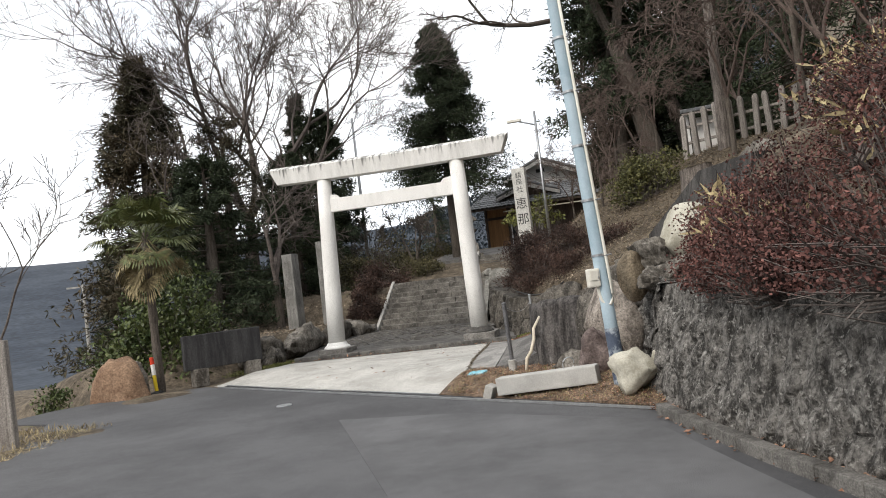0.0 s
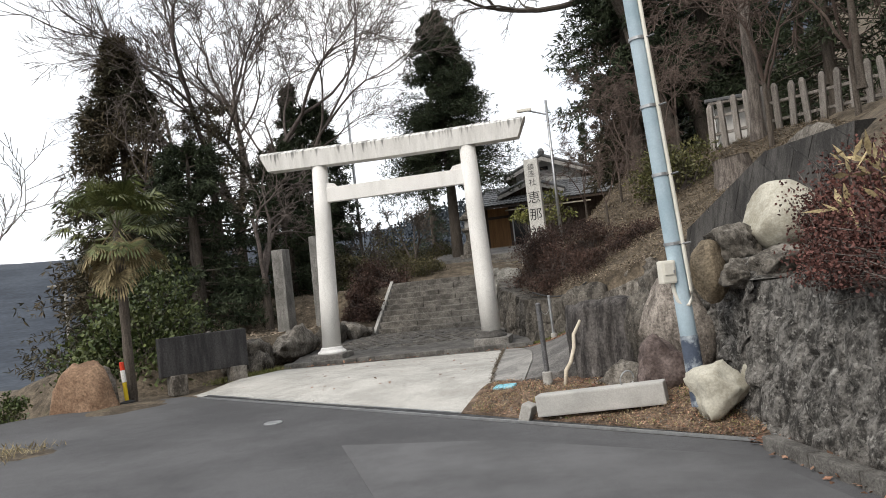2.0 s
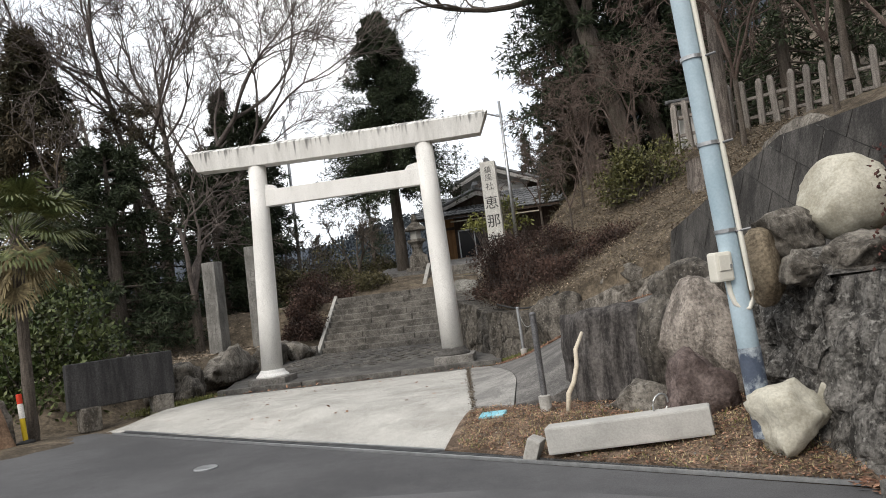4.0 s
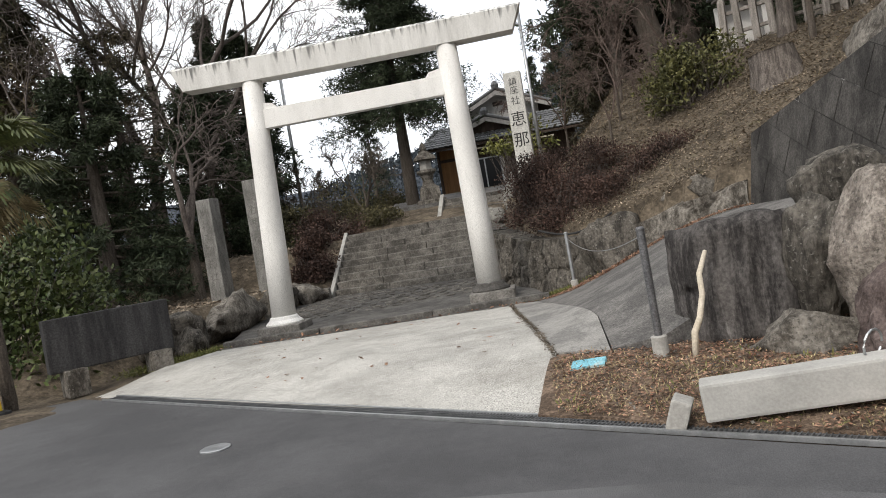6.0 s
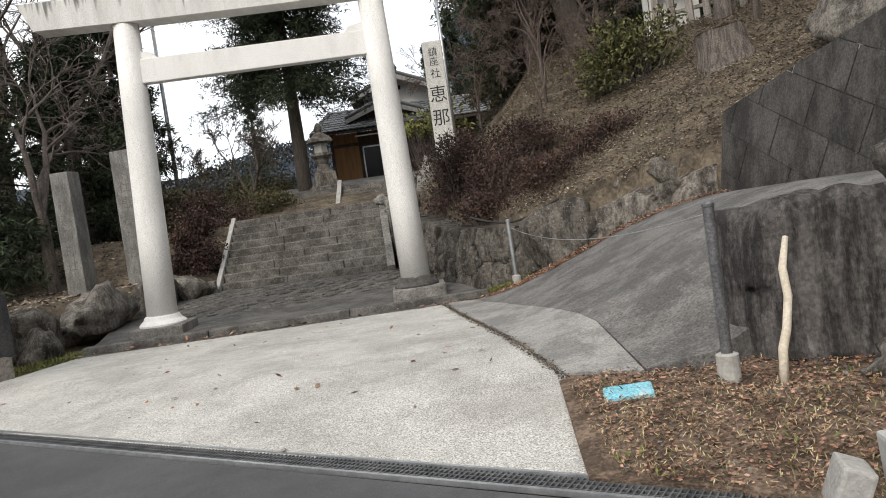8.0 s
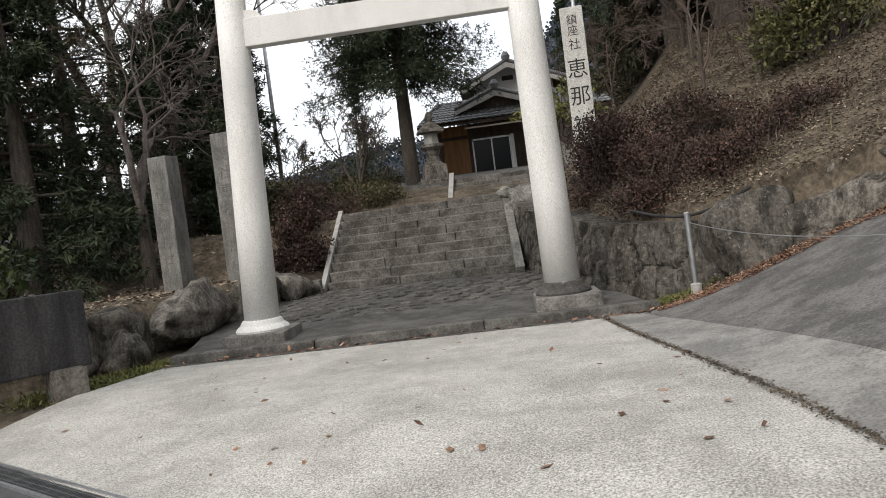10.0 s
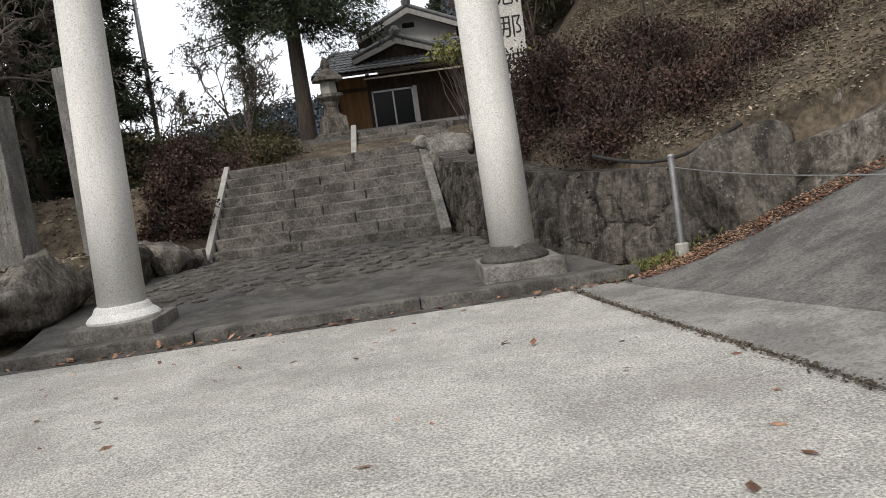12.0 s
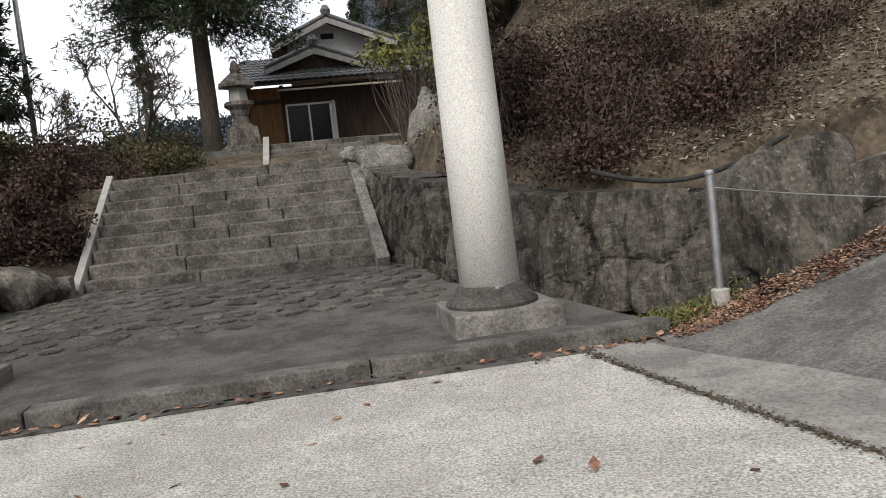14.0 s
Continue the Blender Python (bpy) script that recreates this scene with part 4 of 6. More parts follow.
post("chain_post", 3.46, -0.73, -0.2, 0.97, 0.032, M_STEEL, "thin steel chain post in a concrete foot", (0, -1))
post("steel_post", 3.77, -7.38, -0.16, 1.05, 0.034, mat("dull_steel", (0.12, 0.12, 0.125), (0.2, 0.2, 0.205), 5, 0.5, 0.05, 60, metal=0.5), "dull steel post in a concrete foot", (1.5, -1))
CHAIN_SAG = 0.17
chain = thing("chain", "thin steel chain sagging between two posts across the ramp", "chain")
bm = bmesh.new()
tube(bm, [(3.46 + 0.3 * k / 24, -0.73 - 6.64 * k / 24, 0.68 + 0.17 * k / 24 - CHAIN_SAG * (1 - (k / 12 - 1) ** 2)) for k in range(25)], [0.0045] * 25, 6)
part("links", bm, M_STEEL, chain)
bm = bmesh.new()
tube(bm, [(4.0, -7.58, -0.18), (4.03, -7.55, 0.02), (4.1, -7.48, 0.12), (4.16, -7.42, 0.3), (4.17, -7.37, 0.46), (4.27, -7.25, 0.63)], [0.026, 0.028, 0.026, 0.025, 0.024, 0.018], 10)
tagged(part("stick", bm, M_WOOD_PALE, smooth=True), "crooked bare pale stick leaning on a stone", "stick")

pole = thing("utility_pole", "blue-grey steel pole with meter box and cable conduit", "pole")
P0, P1 = Vector((5.42, -9.68, -0.15)), Vector((5.08, -9.68, 7.2))
bm = bmesh.new()
tube(bm, [P0 + (P1 - P0) * k / 8 for k in range(9)], [0.084 - 0.002 * k for k in range(9)], 24)
part("shaft", bm, M_POLE, pole, smooth=True)
bm = bmesh.new()
tube(bm, [P0 + (P1 - P0) * k for k in (0.0, 0.095)], [0.088, 0.087], 24, caps=False)
part("painted_foot", bm, M_POLE_NAVY, pole, "peeling navy paint at the foot", smooth=True)
bm = bmesh.new()
u = (P1 - P0).normalized()
cpts = [P0 + u * z + Vector((dx, -0.06, 0)) for z, dx in ((1.26, -0.07), (1.14, -0.07), (1.05, -0.05), (1.0, 0.0), (1.0, 0.05), (1.05, 0.085), (1.14, 0.095), (1.5, 0.09), (3.0, 0.082), (7.0, 0.07))]
tube(bm, cpts, [0.02] * 10, 10)
part("conduit", bm, M_PLASTIC, pole, "cream conduit with a bend", smooth=True)
bm = bmesh.new()
box(bm, (0, 0, 0), (0.15, 0.12, 0.23), bevel=0.02)
mb = part("meter_box", bm, M_PLASTIC, pole, "cream plastic meter box")
bm = bmesh.new()
box(bm, (0, -0.064, 0.03), (0.1, 0.012, 0.12), bevel=0.004)
part("lid", bm, M_PLASTIC, mb)
bm = bmesh.new()
box(bm, (0.045, -0.072, 0.0), (0.015, 0.012, 0.03), bevel=0.003)
part("latch", bm, M_STEEL, mb)
mb.matrix_world = Matrix.Translation(P0 + u * 1.34 + Vector((-0.11, -0.08, 0))) @ pose(0, 0, 0, 0, 0, 20)
for z in (1.6, 2.3, 3.0, 3.7, 4.4):
    bm = bmesh.new()
    tube(bm, [P0 + u * z, P0 + u * (z + 0.03)], [0.09, 0.09], 20)
    part("band", bm, M_STEEL, pole)
    bm = bmesh.new()
    tube(bm, [P0 + u * z + Vector((0.05, -0.05, 0)), P0 + u * z + Vector((0.16, -0.11, 0.01))], [0.01, 0.01], 8)
    part("step_bolt", bm, M_GRATE, pole)


def thin_pole(x, y, z, h, r, label, lean=(0, 0), arm=0):
    p = thing("thin_pole", label, "pole", pose(x, y, z, lean[0], lean[1], 0))
    bm = bmesh.new()
    tube(bm, [(0, 0, 0), (0, 0, h)], [r, r * 0.7], 14)
    part("shaft", bm, M_STEEL, p, smooth=True)
    if arm:
        bm = bmesh.new()
        tube(bm, [(0, 0, h - 0.5), (-0.6, -0.1, h - 0.3)], [0.03, 0.03], 8)
        part("arm", bm, M_STEEL, p)
        bm = bmesh.new()
        box(bm, (-0.75, -0.12, h - 0.27), (0.5, 0.16, 0.1), bevel=0.02)
        part("lamp_head", bm, M_PLASTIC, p)
    return p


thin_pole(-6.9, 18.6, 0.8, 9.8, 0.09, "thin grey steel pole beyond the terrace")
thin_pole(3.5, 7.9, 1.7, 5.4, 0.06, "grey street lamp pole beside the shrine house", arm=1)

marker = thing("road_marker", "red and yellow plastic road marker on a black base", "road marker", pose(-4.72, -4.25, -0.34, 0, -4, 0))
for nm, z0, z1, r, m in (("yellow_tube", 0.05, 0.42, 0.04, M_YELLOW), ("reflector", 0.42, 0.66, 0.045, M_WHITE), ("red_top", 0.66, 0.82, 0.045, M_RED)):
    bm = bmesh.new()
    lathe(bm, [(r, z0), (r, z1 - 0.01), (r * 0.8, z1)], 18)
    part(nm, bm, m, marker)
bm = bmesh.new()
lathe(bm, [(0.15, 0), (0.14, 0.03), (0.06, 0.06)], 20)
part("base", bm, M_BLACK, marker)


# ---------------------------------------------------------------- stone lantern
lan = thing("stone_lantern", "grey stone garden lantern on a stepped base", "lantern", pose(-0.72, 15.0, 2.1, 0, 0, 12))
for nm, prof, n in (("plinth", [(0.78, -0.1), (0.78, 0.32), (0.74, 0.35)], 4), ("base", [(0.56, 0.35), (0.5, 0.82), (0.46, 0.84)], 4), ("shaft", [(0.34, 0.84), (0.24, 0.95), (0.2, 1.12), (0.26, 1.3)], 20), ("platform", [(0.26, 1.3), (0.42, 1.42), (0.42, 1.5), (0.3, 1.53)], 6), ("fire_box", [(0.26, 1.53), (0.24, 1.86)], 6), ("roof", [(0.24, 1.86), (0.5, 1.9), (0.48, 1.98), (0.3, 2.12), (0.14, 2.25)], 6), ("finial", [(0.1, 2.25), (0.14, 2.36), (0.1, 2.5), (0.02, 2.6)], 14)):
    bm = bmesh.new()
    lathe(bm, prof, n, turn=math.pi / n)
    part(nm, bm, M_STONE if nm != "fire_box" else M_SLAB, lan)

# ---------------------------------------------------------------- shrine house


def tiled_slope(bm, a, b, c, d, pitch=0.24, row=0.26):
    """A tiled roof face: a eave start, b eave end, c ridge end, d ridge start; ribs run up the slope, rows step down it."""
    a, b, c, d = [Vector(p) for p in (a, b, c, d)]
    up = (d - a)
    nrm = (b - a).cross(up).normalized()
    if nrm.z < 0:
        nrm = -nrm
    nu = max(2, int((b - a).length / pitch)) * 4
    nv = max(2, int(up.length / row))
    for j in range(nv):
        v0, v1 = j / nv, (j + 1) / nv
        prev = None
        for i in range(nu + 1):
            u = i / nu
            h = 0.035 * abs(math.sin(u * nu / 4 * math.pi)) ** 0.7
            lo = a.lerp(b, u).lerp(d.lerp(c, u), v0) + nrm * (h + 0.045)
            hi = a.lerp(b, u).lerp(d.lerp(c, u), v1) + nrm * (h + 0.015)
            lip = lo - nrm * 0.045
            cur = [bm.verts.new(p) for p in (lip, lo, hi)]
            if prev:
                bm.faces.new((prev[0], cur[0], cur[1], prev[1]))
                bm.faces.new((prev[1], cur[1], cur[2], prev[2]))
            prev = cur


def gable_roof(parent, x0, x1, xa, y0, y1, ze0, ze1, za, over=0.0):
    """Two tiled faces that meet in a ridge along y, with barge boards and soffits."""
    for xe, ze in ((x0, ze0), (x1, ze1)):
        bm = bmesh.new()
        tiled_slope(bm, (xe, y0, ze), (xe, y1, ze), (xa, y1, za), (xa, y0, za))
        part("roof_tiles", bm, M_TILE, parent)
        bm = bmesh.new()
        v = [bm.verts.new(p) for p in ((xe, y0, ze - 0.02), (xa, y0, za - 0.02), (xa, y1, za - 0.02), (xe, y1, ze - 0.02))]
        f = bm.faces.new(v)
        g = bmesh.ops.extrude_face_region(bm, geom=[f])
        bmesh.ops.translate(bm, vec=(0, 0, -0.09), verts=[e for e in g["geom"] if isinstance(e, bmesh.types.BMVert)])
        bmesh.ops.recalc_face_normals(bm, faces=bm.faces[:])
        part("roof_boards", bm, M_WOOD_DARK, parent)
        bm = bmesh.new()
        q = [(xe, ze - 0.03), (xa, za - 0.03), (xa, za - 0.25), (xe + (xa - xe) * 0.02, ze - 0.2)]
        fr, bk = [bm.verts.new((p, y0 - 0.03, z)) for p, z in q], [bm.verts.new((p, y0 + 0.03, z)) for p, z in q]
        bm.faces.new(fr)
        bm.faces.new(bk[::-1])
        for i in range(4):
            bm.faces.new((fr[i], bk[i], bk[(i + 1) % 4], fr[(i + 1) % 4]))
        bmesh.ops.recalc_face_normals(bm, faces=bm.faces[:])
        part("barge_board", bm, M_BARGE, parent)
        bm = bmesh.new()
        tube(bm, [(xe, y0 + 0.02, ze + 0.07), (xa, y0 + 0.02, za + 0.07)], [0.08, 0.08], 10)
        part("verge_tiles", bm, M_TILE, parent)
    bm = bmesh.new()
    box(bm, (xa, (y0 + y1) / 2, za + 0.1), (0.24, y1 - y0, 0.22), bevel=0.05)
    lathe(bm, [(0.16, 0), (0.2, 0.18), (0.1, 0.36)], 10, (xa, y0 + 0.05, za + 0.05))
    part("ridge", bm, M_TILE, parent)


def wall_box(name, parent, x0, x1, y0, y1, z0, z1, material, bevel=0.0):
    bm = bmesh.new()
    box(bm, ((x0 + x1) / 2, (y0 + y1) / 2, (z0 + z1) / 2), (x1 - x0, y1 - y0, z1 - z0), bevel=bevel)
    return part(name, bm, material, parent)


house = thing("shrine_house", "dark timber shrine house with grey tiled gable roofs", "house")
HY = 22.3
wall_box("wall", house, -0.95, 0.32, HY, HY + 0.15, 2.6, 5.0, M_WOOD_ORANGE)
wall_box("wall", house, 2.1, 5.6, HY, HY + 0.15, 2.6, 5.0, M_WOOD_DARK)
wall_box("wall", house, 0.32, 2.1, HY, HY + 0.15, 4.36, 5.0, M_WOOD_DARK)
wall_box("wall", house, -0.95, -0.8, HY + 0.15, HY + 8, 2.6, 5.2, M_WOOD_DARK)
wall_box("wall", house, 5.45, 5.6, HY + 0.15, HY + 8, 2.6, 5.2, M_WOOD_DARK)
wall_box("wall", house, -0.95, 5.6, HY + 8, HY + 8.15, 2.6, 5.2, M_WOOD_DARK)
wall_box("floor", house, -0.8, 5.45, HY + 0.15, HY + 8, 2.6, 2.8, M_WOOD_DARK)
wall_box("step", house, 0.2, 2.3, HY - 0.5, HY - 0.02, 2.6, 2.9, M_SLAB, 0.02)
for x in (-0.95, 0.32, 2.1, 3.4, 5.6):
    wall_box("post", house, x - 0.07, x + 0.07, HY - 0.05, HY + 0.1, 2.6, 5.05, M_WOOD_DARK)
wall_box("lintel", house, -1.0, 5.7, HY - 0.06, HY - 0.01, 4.42, 4.56, M_WOOD_DARK)
dr = bmesh.new()
for x0, x1 in ((0.39, 0.45), (1.19, 1.25), (1.96, 2.05)):
    box(dr, ((x0 + x1) / 2, HY + 0.03, 3.62), (x1 - x0, 0.05, 1.5))
for z in (2.9, 4.33):
    box(dr, (1.21, HY + 0.03, z), (1.66, 0.05, 0.07))
part("door_frame", dr, M_STEEL, house, "pale aluminium sliding door frame")
for x0, x1 in ((0.45, 1.19), (1.25, 1.96)):
    g = wall_box("pane", house, x0, x1, HY + 0.03, HY + 0.045, 2.93, 4.3, M_GLASS)
    g.visible_shadow = False
wall_box("side_post", house, 2.02, 2.17, HY - 0.09, HY + 0.02, 2.75, 4.38, M_PLASTER)
# pent roof along the front, porch gable, upper storey
bm = bmesh.new()
tiled_slope(bm, (-1.75, HY - 1.2, 5.02), (6.3, HY - 1.2, 5.02), (5.6, HY + 0.9, 6.15), (-1.0, HY + 0.9, 6.15))
part("pent_roof_tiles", bm, M_TILE, house)
bm = bmesh.new()
v = [bm.verts.new(p) for p in ((-1.75, HY - 1.18, 5.0), (6.3, HY - 1.18, 5.0), (5.6, HY + 0.9, 6.13), (-1.0, HY + 0.9, 6.13))]
f = bm.faces.new(v)
g = bmesh.ops.extrude_face_region(bm, geom=[f])
bmesh.ops.translate(bm, vec=(0, 0, -0.1), verts=[e for e in g["geom"] if isinstance(e, bmesh.types.BMVert)])
bmesh.ops.recalc_face_normals(bm, faces=bm.faces[:])
part("pent_roof_soffit", bm, M_WOOD_DARK, house)
gable_roof(house, -0.15, 3.35, 1.6, HY - 0.75, HY + 1.6, 5.55, 5.55, 6.2)
bm = bmesh.new()
fr = [bm.verts.new(p) for p in ((0.05, HY - 0.45, 5.4), (3.15, HY - 0.45, 5.4), (1.6, HY - 0.45, 6.1))]
bm.faces.new(fr)
g = bmesh.ops.extrude_face_region(bm, geom=bm.faces[:])
bmesh.ops.translate(bm, vec=(0, 0.12, 0), verts=[e for e in g["geom"] if isinstance(e, bmesh.types.BMVert)])
bmesh.ops.recalc_face_normals(bm, faces=bm.faces[:])
part("porch_gable", bm, M_WOOD_DARK, house)
gable_roof(house, 0.1, 4.85, 2.25, HY + 1.0, HY + 8.3, 6.62, 6.55, 7.62)
bm = bmesh.new()
fr = [bm.verts.new(p) for p in ((0.7, HY + 1.7, 5.7), (4.2, HY + 1.7, 5.7), (4.2, HY + 1.7, 6.7), (2.25, HY + 1.7, 7.5), (0.7, HY + 1.7, 6.75))]
bm.faces.new(fr)
g = bmesh.ops.extrude_face_region(bm, geom=bm.faces[:])
bmesh.ops.translate(bm, vec=(0, 6.0, 0), verts=[e for e in g["geom"] if isinstance(e, bmesh.types.BMVert)])
bmesh.ops.recalc_face_normals(bm, faces=bm.faces[:])
part("plaster_gable", bm, M_PLASTER, house)
bm = bmesh.new()
box(bm, (2.25, HY + 1.68, 7.02), (0.5, 0.1, 0.2), bevel=0.03)
part("gable_vent", bm, M_BLACK, house)
wall_box("fascia", house, 0.2, 4.6, HY - 1.1, HY - 1.04, 4.7, 4.76, M_WOOD_PALE)

# ---------------------------------------------------------------- fence on the hill
fence = thing("picket_fence", "weathered grey fence of thick upright posts on the hill", "fence")
fa, fb = Vector((8.25, 5.4, 4.4)), Vector((14.4, 1.7, 4.55))
bmp = bmesh.new()
box(bmp, (0, 0, 0.5), (0.16, 0.14, 1.5), bevel=0.02)
box(bmp, (0, 0, 1.29), (0.15, 0.13, 0.1), taper=0.5)
first = part("picket", bmp, M_WOOD_GREY, fence)
nposts = 20
for i in range(nposts):
    k = i / (nposts - 1)
    p = fa.lerp(fb, k)
    p.z = height(p.x, p.y)
    ob = first if i == 0 else new("picket", first.data)
    ob.parent = fence
    ob.matrix_world = Matrix.Translation(p) @ pose(0, 0, 0, random.uniform(-3, 3), random.uniform(-4, 4), -30)
for dz in (0.35, 0.85):
    slab_between("rail", (fa.x, fa.y + 0.12, fa.z + dz), (fb.x, fb.y + 0.12, fb.z + dz), 0.1, 0.08, M_WOOD_GREY, "", "", fence)
hut = thing("small_shrine", "small grey wooden shrine with a metal roof on the hill", "shrine", pose(9.0, 6.4, 4.45, 0, 0, -8))
for xx in (-0.5, 0.5):
    for yy in (-0.4, 0.4):
        bm = bmesh.new()
        box(bm, (xx, yy, 0.6), (0.12, 0.12, 1.4))
        part("corner_post", bm, M_PLASTER, hut)
bm = bmesh.new()
box(bm, (0, 0.1, 0.6), (0.8, 0.6, 1.2))
part("body", bm, M_PLASTER, hut)
bm = bmesh.new()
box(bm, (0, 0, 1.38), (1.2, 1.2, 0.06), pose(0, 0, 0, 9, 0, 0))
part("roof_boards", bm, M_WOOD_GREY, hut)
bm = bmesh.new()
tiled_slope(bm, (-0.65, -0.65, 1.33), (0.65, -0.65, 1.33), (0.65, 0.65, 1.56), (-0.65, 0.65, 1.56), 0.16, 0.2)
part("roof_tiles", bm, M_TILE, hut)
bm = bmesh.new()
box(bm, (0, 0.62, 1.62), (1.35, 0.16, 0.12), bevel=0.03)
part("ridge", bm, M_TILE, hut)

# ---------------------------------------------------------------- plants


class Soup:
    """Gathers many small faces for one mesh."""

    def __init__(self):
        self.v, self.f = [], []

    def leaf(self, c, d, up, length, width):
        s = d.cross(up)
        if s.length < 1e-4:
            return
        s.normalize()
        i = len(self.v)
        t = c + d * length
        m = c + d * (length * 0.5)
        self.v += [tuple(c), tuple(m + s * width), tuple(t), tuple(m - s * width)]
        self.f.append((i, i + 1, i + 2, i + 3))

    def limb(self, a, b, r0, r1, n=5):
        q = (b - a).to_track_quat("Z", "Y")
        i = len(self.v)
        for p, r in ((a, r0), (b, r1)):
            for k in range(n):
                w = k * 2 * math.pi / n
                self.v.append(tuple(p + q @ Vector((math.cos(w) * r, math.sin(w) * r, 0))))
        for k in range(n):
            self.f.append((i + k, i + (k + 1) % n, i + n + (k + 1) % n, i + n + k))

    def mesh(self, name, material, parent, label="", smooth=False):
        return raw(name, self.v, self.f, material, parent, label, smooth)


def rand_dir(rng, flat=1.0):
    v = Vector((rng.gauss(0, 1), rng.gauss(0, 1), rng.gauss(0, flat)))
    return v.normalized() if v.length > 1e-6 else Vector((0, 0, 1))


def grow(soup, rng, p, d, length, r, level, tips, up=0.15, bend=0.25, split=3, shrink=0.68, seg=4):
    a = p
    r_end = r * 0.62
    for s in range(seg):
        d = (d + rand_dir(rng) * bend * 0.5 + Vector((0, 0, up * 0.3))).normalized()
        b = a + d * (length / seg)
        ra, rb = r + (r_end - r) * s / seg, r + (r_end - r) * (s + 1) / seg
        soup.limb(a, b, max(ra, 0.011), max(rb, 0.009), 7 if level > 3 else (5 if level > 1 else 3))
        a = b
        if level > 0 and s >= seg // 2 - (level < 3) and s < seg - 1:
            q = (d + rand_dir(rng) * 0.9).normalized()
            grow(soup, rng, a, q, length * shrink * rng.uniform(0.6, 1), rb * 0.55, level - 1, tips, up, bend, split, shrink, seg)
    if level <= 0:
        tips.append((a, d))
        return
    for _ in range(split - 1):
        q = (d + rand_dir(rng) * 0.62).normalized()
        grow(soup, rng, a, q, length * shrink * rng.uniform(0.75, 1.1), r_end * 0.8, level - 1, tips, up, bend, split, shrink, seg)


def bare_tree(name, base, h, r, seed, label, levels=5, lean=(0, 0), trunk=0.3, split=3, up=0.15, material=None, forks=None, bend=0.25):
    rng = random.Random(seed)
    t = thing(name, label, "tree", pose(*base))
    s, tips = Soup(), []
    d = Vector((lean[0], lean[1], 1)).normalized()
    k = Vector((0, 0, -0.3))
    top = k + d * (h * trunk)
    s.limb(k, k.lerp(top, 0.08), r * 1.5, r * 1.1, 12)
    s.limb(k.lerp(top, 0.08), top, r * 1.1, r * 0.85, 12)
    s.mesh("trunk", M_BARK, t, smooth=True)
    s = Soup()
    n = forks or split
    w0 = rng.uniform(0, 6)
    for i in range(n):
        w = w0 + i * 2 * math.pi / n + rng.uniform(-0.4, 0.4)
        q = (d + Vector((math.cos(w), math.sin(w), 0)) * rng.uniform(0.35, 0.7)).normalized()
        grow(s, rng, top, q, h * (1 - trunk) * 0.42, r * 0.6, levels - 1, tips, up, bend, split)
    s.mesh("branchwork", material or M_BARK, t)
    return t, tips


def conifer(name, base, h, w, seed, label, material, trunk_r=0.3, bare=0.12, n=None, droop=0.35, clumps=72, taper=1.0, leaf=1.0):
    rng = random.Random(seed)
    t = thing(name, label, "tree", pose(*base))
    s = Soup()
    s.limb(Vector((0, 0, -0.4)), Vector((0, 0, h * 0.5)), trunk_r, trunk_r * 0.6, 12)
    s.limb(Vector((0, 0, h * 0.5)), Vector((0, 0, h * 0.97)), trunk_r * 0.6, 0.03, 10)
    fol = Soup()
    n = n or int(h * 11)
    for i in range(n):
        k = (i + rng.random()) / n
        z = h * (bare + (1 - bare) * k)
        reach = w * 0.5 * ((1 - k) ** taper) * rng.uniform(0.6, 1.12) + 0.15
        a = rng.uniform(0, 2 * math.pi)
        d = Vector((math.cos(a), math.sin(a), -droop * rng.uniform(0.4, 1.3) + 0.35 * k))
        p0 = Vector((0, 0, z))
        end = p0 + d * reach
        s.limb(p0, end, 0.035 + 0.02 * (1 - k), 0.008, 3)
        for c in range(clumps):
            u = rng.uniform(0.22, 1.05) ** 0.8
            c0 = p0 + d * reach * u + rand_dir(rng) * (0.1 + 0.17 * reach * 0.4)
            for _ in range(4):
                q = (d * 0.6 + rand_dir(rng) * 0.9 + Vector((0, 0, -0.2))).normalized()
                fol.leaf(c0, q, rand_dir(rng), rng.uniform(0.16, 0.36) * leaf, rng.uniform(0.014, 0.036) * leaf)
    s.mesh("trunk", M_BARK, t, smooth=True)
    fol.mesh("crown", material, t)
    return t


